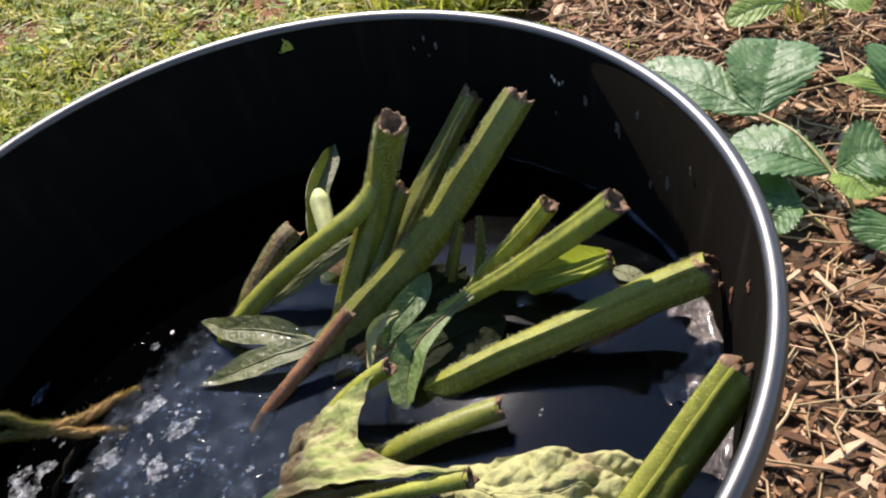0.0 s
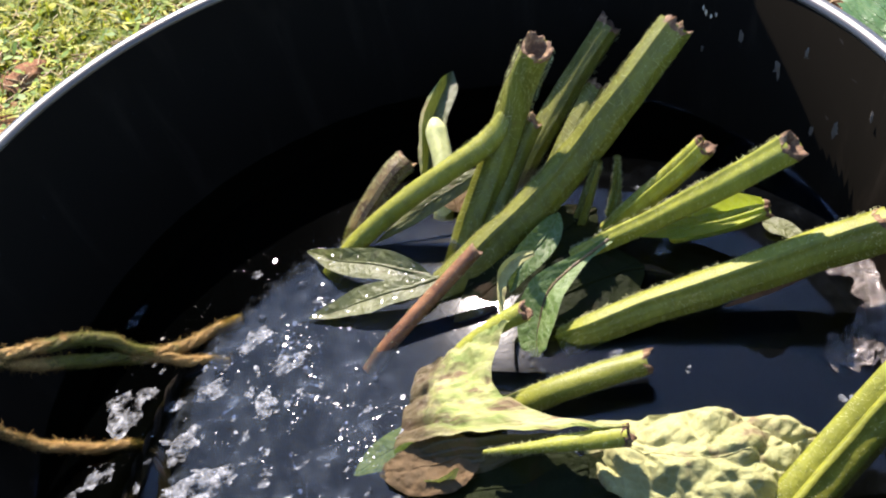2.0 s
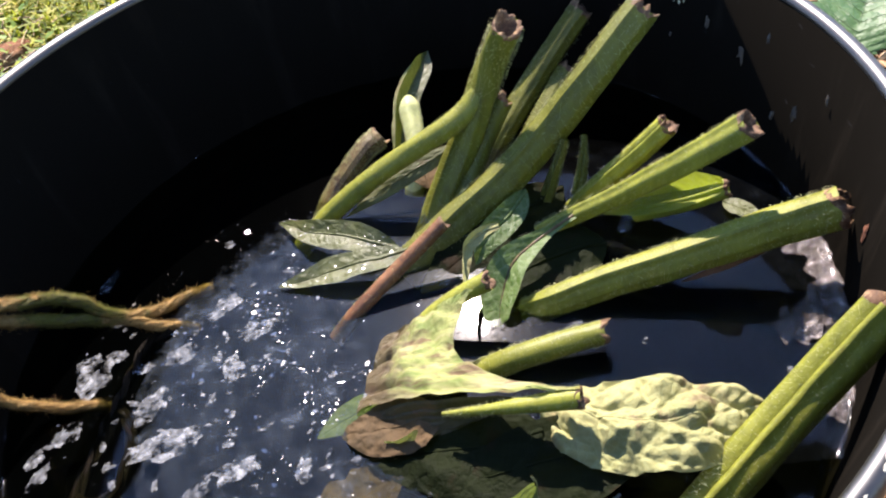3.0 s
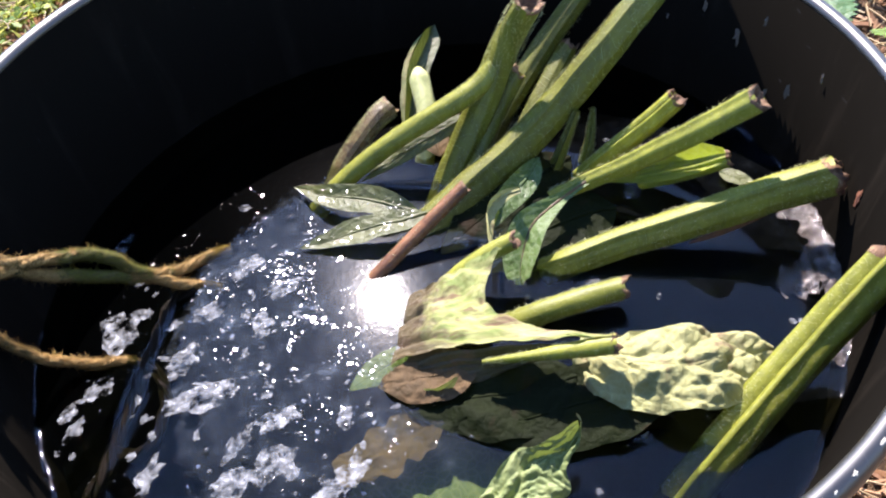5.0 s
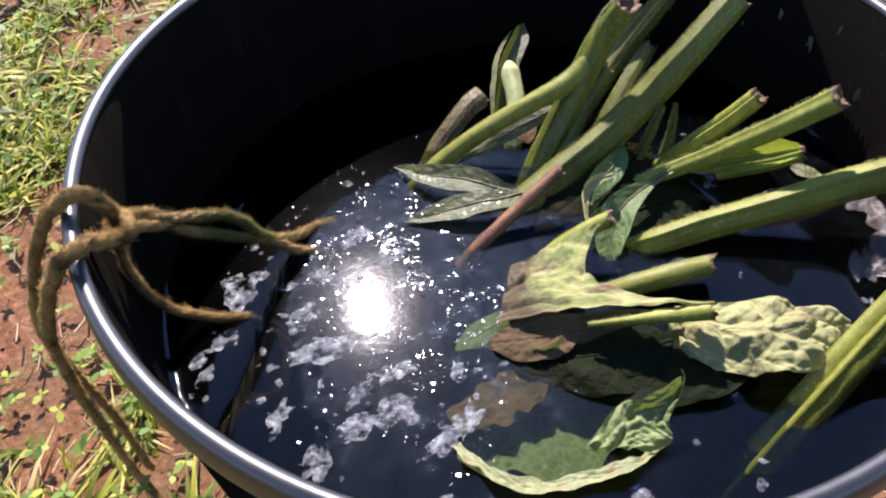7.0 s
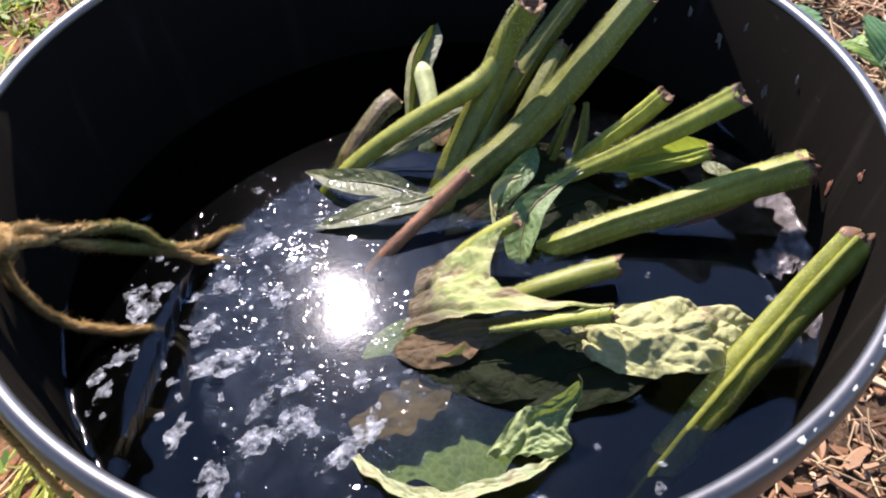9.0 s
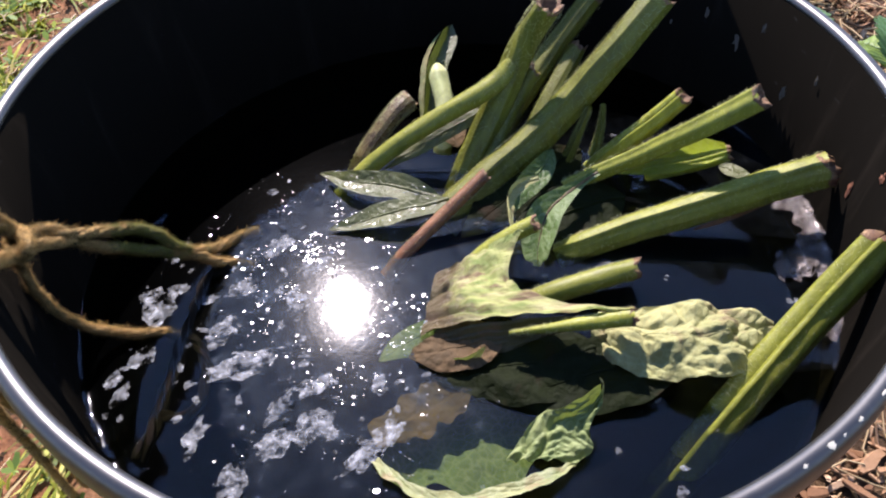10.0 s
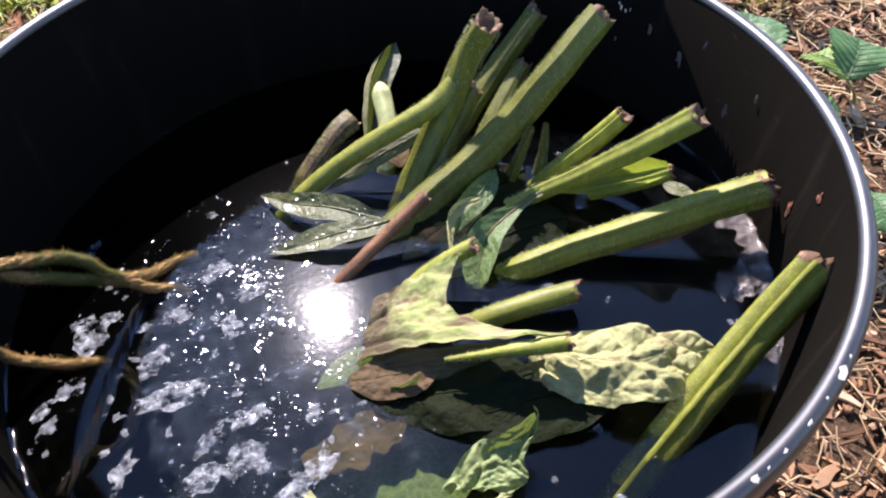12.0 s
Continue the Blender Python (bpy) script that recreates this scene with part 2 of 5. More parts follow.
def make_water():
    k = Mat("murky_water")
    k.t.nodes.remove(k.p)
    v = k.coords()
    w = k.n("ShaderNodeBump", Strength=0.022, Distance=0.004)
    k.link(k.noise(24, 2, 0.5, v, 0.3), w.inputs["Height"])
    w2 = k.n("ShaderNodeBump", Strength=0.035, Distance=0.0006)
    k.link(k.noise(300, 3, 0.5, v), w2.inputs["Height"])
    k.link(w.outputs[0], w2.inputs["Normal"])
    fr = k.n("ShaderNodeFresnel", IOR=1.30)
    k.link(w2.outputs[0], fr.inputs["Normal"])
    sharp = k.n("ShaderNodeBsdfAnisotropic", Roughness=0.034)
    film = k.n("ShaderNodeBsdfAnisotropic", Roughness=0.14)
    for node, tone in ((sharp, 1.0), (film, 0.9)):
        node.inputs["Color"].default_value = (tone, tone, tone, 1)
        k.link(w2.outputs[0], node.inputs["Normal"])
    gl = k.n("ShaderNodeMixShader")
    gl.inputs[0].default_value = 0.024
    k.link(sharp.outputs[0], gl.inputs[1])
    k.link(film.outputs[0], gl.inputs[2])
    see = k.n("ShaderNodeBsdfTransparent")
    see.inputs[0].default_value = (0.74, 0.77, 0.58, 1)
    murk = k.n("ShaderNodeBsdfDiffuse")
    k.link(k.ramp(k.noise(30, 6, 0.65, v, 0.8), (0.3, (0.0008, 0.001, 0.001)), (0.75, (0.002, 0.0025, 0.0025))), murk.inputs[0])
    # a thin bluish skin with a ragged edge on part of the water, sky glare painted in
    milk_glare = k.n("ShaderNodeBsdfDiffuse")
    milk_glare.inputs[0].default_value = (0.35, 0.43, 0.53, 1)
    patch = k.ramp(k.noise(80, 7, 0.68, v, 0.25), (0.42, 0.018), (0.60, 0.05), (0.74, 0.18))
    xyz = k.n("ShaderNodeSeparateXYZ")
    k.link(v, xyz.inputs[0])
    rag = k.n("ShaderNodeMapRange", From_Min=0.3, From_Max=0.7, To_Min=-0.012, To_Max=0.012)
    k.link(k.noise(70, 6, 0.65, v), rag.inputs[0])

    def calc(kind, a, b):
        m = k.n("ShaderNodeMath")
        m.operation = kind
        for sock, val in zip(m.inputs, (a, b)):
            if isinstance(val, (int, float)):
                sock.default_value = val
            else:
                k.link(val, sock)
        return m.outputs[0]

    def step(value, low, high, start=0.0):
        m = k.n("ShaderNodeMapRange", From_Min=low, From_Max=high, To_Min=start, To_Max=1.0)
        k.link(value, m.inputs[0])
        return m.outputs[0]

    x, y = calc("ADD", xyz.outputs[0], rag.outputs[0]), calc("ADD", xyz.outputs[1], rag.outputs[0])
    edge = calc("MINIMUM", calc("MULTIPLY_ADD", xyz.outputs[0], 0.73), 0.079)
    edge.node.inputs[0].links[0].from_node.inputs[2].default_value = 0.1218
    skin_and_glare = calc("MULTIPLY", step(x, -0.119, -0.112), step(calc("SUBTRACT", edge, y), 0.0, 0.012))
    skin_and_glare = calc("MULTIPLY", skin_and_glare, step(y, -0.15, -0.05, 0.30))
    skin_and_glare = calc("MULTIPLY", skin_and_glare, step(x, 0.06, -0.02, 0.15))
    # paler towards the sun's glint, to paint the haze around it
    away = k.n("ShaderNodeVectorMath")
    away.operation = "DISTANCE"
    k.link(v, away.inputs[0])
    away.inputs[1].default_value = (-0.065, 0.0, WATER_Z)
    skin_and_glare = calc("MULTIPLY", skin_and_glare, step(away.outputs["Value"], 0.13, 0.03, 0.55))
    patch = calc("MULTIPLY", patch, skin_and_glare)
    skin = k.n("ShaderNodeMixShader")
    k.link(patch, skin.inputs[0])
    body = k.n("ShaderNodeMixShader")
    body.inputs[0].default_value = 0.14
    k.link(see.outputs[0], body.inputs[1])
    k.link(murk.outputs[0], body.inputs[2])
    mx = k.n("ShaderNodeMixShader")
    k.link(fr.outputs[0], mx.inputs[0])
    k.link(body.outputs[0], mx.inputs[1])
    k.link(gl.outputs[0], mx.inputs[2])
    k.link(mx.outputs[0], skin.inputs[1])
    k.link(milk_glare.outputs[0], skin.inputs[2])
    k.link(skin.outputs[0], k.out.inputs[0])
    return k.m


WATER = make_water()


# for the sheets added under the water, which swallow the light at depth
def make_murk():
    k = Mat("murk_layer")
    k.t.nodes.remove(k.p)
    see = k.n("ShaderNodeBsdfTransparent")
    see.inputs[0].default_value = (0.50, 0.55, 0.36, 1)
    silt = k.n("ShaderNodeBsdfDiffuse")
    k.link(k.ramp(k.noise(40, 6, 0.65), (0.3, (0.0006, 0.0008, 0.0006)), (0.75, (0.0014, 0.0017, 0.0012))), silt.inputs[0])
    mx = k.n("ShaderNodeMixShader")
    mx.inputs[0].default_value = 0.45
    k.link(see.outputs[0], mx.inputs[1])
    k.link(silt.outputs[0], mx.inputs[2])
    k.link(mx.outputs[0], k.out.inputs[0])
    return k.m


MURK = make_murk()


def make_scum():
    k = Mat("scum_film")
    v = k.coords()
    a = k.noise(300, 6, 0.7, v)
    k.set(k.ramp(a, (0.3, (0.10, 0.115, 0.13)), (0.7, (0.42, 0.45, 0.48))), 0.5)
    k.bump(a, 0.7, 0.001)
    see = k.n("ShaderNodeBsdfTransparent")
    mx = k.n("ShaderNodeMixShader")
    k.link(k.ramp(k.noise(170, 5, 0.7, v), (0.42, 0.0), (0.66, 0.62)), mx.inputs[0])
    k.link(see.outputs[0], mx.inputs[1])
    k.link(k.p.outputs[0], mx.inputs[2])
    k.link(mx.outputs[0], k.out.inputs[0])
    return k.m


SCUM = make_scum()


def make_slime():
    k = Mat("wet_slime")
    v = k.coords()
    a = k.noise(130, 6, 0.65, v, 0.5)
    k.set(k.ramp(a, (0.3, (0.055, 0.048, 0.042)), (0.55, (0.17, 0.145, 0.13)), (0.75, (0.33, 0.31, 0.30))), 0.16, 0.0, 0.9)
    k.bump(k.mix(0.5, a, k.noise(420, 5, 0.7, v)), 0.9, 0.002)
    see = k.n("ShaderNodeBsdfTransparent")
    mx = k.n("ShaderNodeMixShader")
    k.link(k.ramp(k.noise(90, 6, 0.65, v), (0.35, 0.12), (0.65, 0.80)), mx.inputs[0])
    k.link(see.outputs[0], mx.inputs[1])
    k.link(k.p.outputs[0], mx.inputs[2])
    k.link(mx.outputs[0], k.out.inputs[0])
    return k.m


SLIME = make_slime()


def make_bubble():
    k = Mat("bubble")
    k.set((0.55, 0.57, 0.55), 0.16, 0.0, 0.9)
    see = k.n("ShaderNodeBsdfTransparent")
    fr = k.n("ShaderNodeFresnel", IOR=1.8)
    mx, gl = k.n("ShaderNodeMixShader"), k.n("ShaderNodeMixShader")
    gl.inputs[0].default_value = 0.03
    gloss = k.n("ShaderNodeBsdfAnisotropic", Roughness=0.25)
    k.link(fr.outputs[0], mx.inputs[0])
    k.link(see.outputs[0], mx.inputs[1])
    k.link(gloss.outputs[0], mx.inputs[2])
    k.link(mx.outputs[0], gl.inputs[1])
    k.link(k.p.outputs[0], gl.inputs[2])
    k.link(gl.outputs[0], k.out.inputs[0])
    return k.m


BUBBLE = make_bubble()


# see-through gloss for facets added only to make glints
def make_glitter():
    k = Mat("glint_facet")
    k.t.nodes.remove(k.p)
    see = k.n("ShaderNodeBsdfTransparent")
    gloss = k.n("ShaderNodeBsdfAnisotropic", Roughness=0.15)
    mx = k.n("ShaderNodeMixShader")
    mx.inputs[0].default_value = 0.20
    k.link(see.outputs[0], mx.inputs[1])
    k.link(gloss.outputs[0], mx.inputs[2])
    k.link(mx.outputs[0], k.out.inputs[0])
    return k.m


GLITTER = make_glitter()


def algae(k, v):
    """Where slimy green growth sits on the part of the rope nearest the water."""
    d = k.n("ShaderNodeVectorMath")
    d.operation = "DISTANCE"
    k.link(v, d.inputs[0])
    d.inputs[1].default_value = (-0.135, 0.016, 0.258)
    near = k.n("ShaderNodeMapRange", From_Min=0.040, From_Max=0.012, To_Min=-0.12, To_Max=0.22)
    k.link(d.outputs["Value"], near.inputs[0])
    s = k.n("ShaderNodeMath")
    k.link(k.noise(85, 5, 0.6, v), s.inputs[0])
    k.link(near.outputs[0], s.inputs[1])
    return k.ramp(s.outputs[0], (0.55, 0.0), (0.66, 0.85))


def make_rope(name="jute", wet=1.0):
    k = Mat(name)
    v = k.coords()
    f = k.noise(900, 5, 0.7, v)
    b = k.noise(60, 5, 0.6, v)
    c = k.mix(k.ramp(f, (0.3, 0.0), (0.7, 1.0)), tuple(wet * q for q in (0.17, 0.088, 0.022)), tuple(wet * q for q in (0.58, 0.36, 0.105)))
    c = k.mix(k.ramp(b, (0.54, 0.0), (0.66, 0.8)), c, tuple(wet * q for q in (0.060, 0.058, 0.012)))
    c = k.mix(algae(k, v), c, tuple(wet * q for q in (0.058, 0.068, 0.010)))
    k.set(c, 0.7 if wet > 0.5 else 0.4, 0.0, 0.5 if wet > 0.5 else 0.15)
    k.bump(f, 1.0, 0.002)
    return k.m


ROPE = make_rope()
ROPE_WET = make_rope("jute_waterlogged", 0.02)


def make_soil():
    k = Mat("red_clay_soil")
    v = k.coords()
    a, b, c2 = k.noise(9, 7, 0.65, v), k.noise(120, 7, 0.7, v), k.noise(2.2, 5, 0.6, v)
    c = k.ramp(b, (0.25, (0.050, 0.020, 0.009)), (0.5, (0.17, 0.073, 0.031)), (0.78, (0.38, 0.19, 0.095)))
    c = k.mix(k.ramp(a, (0.45, 0.0), (0.7, 0.75)), c, (0.10, 0.075, 0.035))
    far = k.ramp(c2, (0.35, (0.05, 0.062, 0.014)), (0.7, (0.11, 0.085, 0.032)))
    d = k.n("ShaderNodeVectorMath")
    d.operation = "LENGTH"
    k.link(v, d.inputs[0])
    mr = k.n("ShaderNodeMapRange", From_Min=1.0, From_Max=2.0)
    k.link(d.outputs["Value"], mr.inputs[0])
    k.set(k.mix(mr.outputs[0], c, far), 0.9, 0.0, 0.2)
    k.bump(k.mix(0.5, a, b), 1.0, 0.008)
    return k.m




def make_fuzz():
    k = Mat("jute_fibre")
    c = k.ramp(k.noise(75, 5, 0.65), (0.34, (0.06, 0.055, 0.013)), (0.46, (0.30, 0.19, 0.06)), (0.62, (0.56, 0.37, 0.13)))
    c = k.mix(algae(k, k.coords()), c, (0.15, 0.17, 0.025))
    k.set(c, 0.6, 0.0, 0.3)
    return k.translucent(c, 0.45).m


FUZZ = make_fuzz()
SOIL = make_soil()


def make_mulch_base():
    k = Mat("mulch_dark_humus")
    v = k.coords()
    b = k.noise(150, 7, 0.7, v)
    k.set(k.ramp(b, (0.3, (0.03, 0.018, 0.01)), (0.55, (0.10, 0.06, 0.03)), (0.8, (0.24, 0.15, 0.08))), 0.9, 0.0, 0.2)
    k.bump(b, 1.0, 0.008)
    return k.m


HUMUS = make_mulch_base()


def make_chip(single):
    k = Mat("wood_chip_single" if single else "wood_chip_mass")
    v = k.coords((260, 1500, 800)) if single else k.coords((420, 420, 420))
    g = k.noise(1.0, 5, 0.65, v, 0.3)
    r = k.rand() if single else k.island()
    base = k.ramp(r, (0.0, (0.10, 0.052, 0.026)), (0.35, (0.22, 0.120, 0.060)), (0.7, (0.39, 0.245, 0.135)), (1.0, (0.64, 0.48, 0.32)))
    k.set(k.mix(0.75, base, k.mix(g, (0.35, 0.25, 0.18), (1.0, 0.95, 0.88)), "MULTIPLY"), 0.8, 0.0, 0.25)
    k.bump(g, 0.6, 0.001)
    return k.m


CHIP, CHIPS = make_chip(True), make_chip(False)


def make_grass(name, stops, amount):
    k = Mat(name)
    c = k.ramp(k.island(), *stops)
    c = k.mix(0.4, c, k.mix(k.noise(120, 4, 0.6), (0.6, 0.6, 0.5), (1.1, 1.1, 1.0)), "MULTIPLY")
    k.set(c, 0.5, 0.0, 0.22)
    return k.translucent(k.mix(0.35, c, (0.55, 0.60, 0.03)), amount * 0.62).m


GRASS = make_grass("grass", ((0.0, (0.050, 0.075, 0.011)), (0.42, (0.160, 0.200, 0.022)), (0.74, (0.38, 0.38, 0.045)), (0.91, (0.54, 0.47, 0.11)), (1.0, (0.56, 0.42, 0.22))), 0.58)
WEED = make_grass("weed", ((0.0, (0.08, 0.15, 0.03)), (0.6, (0.20, 0.29, 0.05)), (1.0, (0.42, 0.45, 0.07))), 0.45)
STRAW = make_grass("dry_straw", ((0.0, (0.25, 0.165, 0.08)), (1.0, (0.52, 0.39, 0.22))), 0.1)
CREAM = Mat("cream_fleck").set((0.52, 0.48, 0.37), 0.7).m
SPLASH = Mat("dried_splash").set((0.060, 0.052, 0.042), 0.6).m
RUST = Mat("rusty_speck").set((0.20, 0.075, 0.035), 0.7).m
HAIR = Mat("bristle").set((0.50, 0.52, 0.28), 0.5).translucent((0.6, 0.62, 0.35), 0.5).m


# ---- mesh helpers ----
class Geo:
    """Collects vertices and faces for one mesh."""

    def __init__(self):
        self.v, self.f = [], []

    def add(self, verts, faces):
        k = len(self.v)
        self.v.extend([tuple(p) for p in verts])
        self.f.extend([tuple(i + k for i in f) for f in faces])
        return self


def mesh_of(name, geo, material, smooth=True):
    me = bpy.data.meshes.new(name)
    me.from_pydata(geo.v, [], geo.f)
    if smooth:
        me.polygons.foreach_set("use_smooth", [True] * len(me.polygons))
    me.materials.append(material)
    me.update()
    return me


def part(name, geo, material, parent, label="", smooth=True):
    ob = new(name, mesh_of(name, geo, material, smooth))
    ob.parent = parent
    if parent is not None and parent.type == "EMPTY":
        ob.matrix_parent_inverse = Matrix.Translation(parent.location).inverted()
    return tagged(ob, label)


def thing(name, at, label, category, group="", kind=""):
    ob = new(name)
    ob.location = at
    ob.empty_display_size = 0.02
    return tagged(ob, label, category, group, kind)


def spline(points, n):
    """A smooth line through the points, with n places on it."""
    p = np.array(points, float)
    p = np.vstack([2 * p[0] - p[1], p, 2 * p[-1] - p[-2]])
    m = len(p) - 3
    out = []
    for i in range(n):
        s = i / (n - 1) * m
        k = min(int(s), m - 1)
        u = s - k
        a, b, c, d = p[k:k + 4]
        out.append(0.5 * (2 * b + (c - a) * u + (2 * a - 5 * b + 4 * c - d) * u * u + (3 * b - a - 3 * c + d) * u ** 3))
    return np.array(out)


def frames_along(line, up=(0, 0, 1)):
    t = np.gradient(line, axis=0)
    t /= np.linalg.norm(t, axis=1)[:, None]
    up = np.array(up, float)
    s = np.cross(t, up)
    s /= np.maximum(np.linalg.norm(s, axis=1), 1e-6)[:, None]
    return t, s, np.cross(s, t)


def sweep(line, radius, section, sides, up=(0, 0, 1), wobble=0.0, rng=None):
    """A tube along the line; section(angle, s) scales the radius."""
    t, s, u = frames_along(line, up)
    n = len(line)
    g = Geo()
    vs = []
    for i in range(n):
        f = i / (n - 1)
        for j in range(sides):
            a = 2 * math.pi * j / sides
            r = radius(f) * section(a, f)
            if wobble:
                r *= 1 + wobble * noise.noise(Vector(line[i]) * 60 + Vector((math.cos(a), math.sin(a), 3.0)))
            vs.append(line[i] + s[i] * (r * math.cos(a)) + u[i] * (r * math.sin(a)))
    fs = [(i * sides + j, i * sides + (j + 1) % sides, (i + 1) * sides + (j + 1) % sides, (i + 1) * sides + j) for i in range(n - 1) for j in range(sides)]
    return g.add(vs, fs)


def winged(a, f):
    """A ridged stalk: flat faces that meet in five ribs, two of them drawn out into wings."""
    w = 2 * math.pi / 5
    m = ((a + 0.4) % w) - w / 2
    r = 0.55 + 0.45 * math.cos(w / 2) / math.cos(m) + 0.012 * math.cos(13 * a)
    for c in (0.85, 2.6):
        r += 0.22 * math.exp(-((a - c) / 0.11) ** 2)
    return r * (1 - 0.10 * abs(math.sin(a)))


def winged_over(a, f):
    """The same ridged stalk, rolled so that one rib tops it."""
    return winged((a + 5.236) % (2 * math.pi), f)


def channel(a, f):
    """A leaf stalk with a deep groove along its upper side."""
    r = 1 + 0.05 * math.cos(6 * a)
    r -= 0.78 * math.exp(-((a - 1.45) / 0.42) ** 2)
    r += 0.16 * math.exp(-((a - 0.75) / 0.16) ** 2) + 0.16 * math.exp(-((a - 2.2) / 0.16) ** 2)
    return r


def round_stub(a, f):
    """A round stalk whose tip is closed like a thumb."""
    return (min(1.0, math.sqrt(f / 0.14)) + 0.01) * (1 + 0.04 * math.cos(5 * a))


def round_section(a, f):
    return 1.0


def bristles(line, radius, count, rng, length=0.0016):
    """Short stiff hairs that stand off a stalk."""
    g = Geo()
    t, s, u = frames_along(line)
    n = len(line)
    for _ in range(count):
        i = rng.randrange(1, n - 1)
        f = i / (n - 1)
        a = rng.uniform(0, 2 * math.pi)
        o = s[i] * math.cos(a) + u[i] * math.sin(a)
        base = line[i] + t[i] * rng.uniform(-0.5, 0.5) * np.linalg.norm(line[i] - line[i - 1]) * 2 + o * radius(f) * 0.97
        tip = base + (o * 1.0 + t[i] * rng.uniform(-0.5, 0.6)) * length * rng.uniform(0.4, 1.1)
        w = np.cross(o, t[i]) * 0.00009
        w2 = t[i] * 0.00009
        g.add([base - w, base + w, base + w2 * 1.7, tip], [(0, 1, 3), (1, 2, 3), (2, 0, 3)])
    return g


def frayed_end(centre, axis, side, up, radius, section, sides, rng, deep=0.8):
    """The browned, hollow cut end of a stalk, ragged along its lip."""
    g = Geo()
    vs = []
    ph = rng.uniform(0, 40)
    rings = ((1.006, -0.30, 0.35), (1.012, 0.10, 0.8), (0.84, 0.04, 0.7), (0.62, -deep * 0.45, 0.2), (0.28, -deep, 0.1))
    for k, (scale, off, jit) in enumerate(rings):
        for j in range(sides):
            a = 2 * math.pi * j / sides
            rag = noise.noise(Vector((math.cos(a) * 1.3, math.sin(a) * 1.3, ph))) + 0.5 * noise.noise(Vector((math.cos(a) * 4, math.sin(a) * 4, ph + k)))
            r = radius * section(a, 1.0) * scale
            vs.append(centre + side * (r * math.cos(a)) + up * (r * math.sin(a)) + axis * radius * (off + jit * 0.95 * rag))
    fs = [(k * sides + j, k * sides + (j + 1) % sides, (k + 1) * sides + (j + 1) % sides, (k + 1) * sides + j) for k in range(len(rings) - 1) for j in range(sides)]
    vs.append(centre - axis * radius * deep)
    last = (len(rings) - 1) * sides
    fs += [(last + j, last + (j + 1) % sides, len(vs) - 1) for j in range(sides)]
    return g.add(vs, fs)


def add_stalk(owner, name, points, r_tip, r_base, material, section=winged, seed=1, hairs=500, cut=True, up=(0, 0, 1), rows=40, sides=40):
    """A stalk from its cut tip to its foot, as parts of the owner."""
    rng = random.Random(seed)
    line = spline(points, rows)

    def radius(f):
        return r_tip + (r_base - r_tip) * f

    ob = part(name, sweep(line, radius, section, sides, up, 0.07, rng), material, owner)
    t, s, u = frames_along(line, up)
    if cut:
        part("cut_end", frayed_end(line[0], -t[0], s[0], u[0], r_tip, section, sides, rng), CUT, owner, "browned ragged cut end")
    if hairs:
        part("bristles", bristles(line, radius, int(hairs * 2.6), rng), HAIR, owner, "short pale stiff hairs")
    return line


def stalk(points, r_tip, r_base, label, material=STALK, section=winged, seed=1, hairs=500, up=(0, 0, 1), group="stalks in the tub", cut=True):
    ob = thing("comfrey_stalk", points[-1], label, "plant stalk", group)
    add_stalk(ob, "stalk", points, r_tip, r_base, material, section, seed, hairs, cut, up)
    return ob


def blade_geo(points, width, up=(0, 0, 1), outline=None, fold=0.0, droop=0.0, crumple=0.004, grain=45.0, nu=46, nv=26, seed=0, teeth=0, puffy=False, veins=0.00035, twist=0.0, vein_count=9):
    """A leaf blade along its midrib, with folded sides, veins, teeth and crumples."""
    line = spline(points, nu)
    t, s, u = frames_along(line, up)
    outline = outline or (lambda f: math.sin(math.pi * min(1, max(0, f)) ** 0.8) ** 0.8)
    shift = Vector((seed * 3.7, seed * 1.3, seed * 2.1))
    vs = []
    for i in range(nu):
        f = i / (nu - 1)
        w = width * outline(f)
        tw = twist * (f - 0.3)
        si = s[i] * math.cos(tw) + u[i] * math.sin(tw)
        ui = u[i] * math.cos(tw) - s[i] * math.sin(tw)
        for j in range(nv):
            v = 2 * j / (nv - 1) - 1
            edge = 1.0
            if teeth:
                edge = 1 + 0.15 * (min(1.0, ((f * teeth) % 1) / 0.75) * (1 if (f * teeth) % 1 < 0.75 else (1 - (f * teeth) % 1) / 0.25) - 0.6) * abs(v) ** 7
            p = line[i] + si * (w * v * edge * math.cos(fold)) + ui * (w * abs(v) * math.sin(fold) - droop * v * v * width)
            if teeth:
                p = p + t[i] * (0.25 * w * abs(v) ** 2)
            q = Vector(p) * grain + shift
            h = noise.noise(q) + 0.5 * noise.noise(q * 2.3) + 0.25 * noise.noise(q * 5.1)
            if puffy:
                d = noise.voronoi(q + Vector((h, h * 0.7, 0.0)) * 0.25)[0]
                d2 = noise.voronoi(q * 2.3)[0]
                h = 2.2 * min(0.62, d[1] - d[0]) + 0.55 * min(0.5, d2[1] - d2[0]) + 1.3 * noise.noise(q * 0.6) + 0.15 * h - 0.7
            ph = (f * vein_count - abs(v) * 1.6) % 1.0
            h2 = -math.exp(-((min(ph, 1 - ph)) / 0.10) ** 2) - 1.4 * math.exp(-(v / 0.05) ** 2)
            p = p + ui * (h * crumple + h2 * veins * min(1.0, w / (0.3 * width + 1e-9)))
            p = p + si * (crumple * (0.2 if puffy else 0.6) * noise.noise(q * 1.4 + Vector((9, 2, 4))))
            vs.append(p)
    fs = [(i * nv + j, i * nv + j + 1, (i + 1) * nv + j + 1, (i + 1) * nv + j) for i in range(nu - 1) for j in range(nv - 1)]
    return Geo().add(vs, fs), line, t, s, u


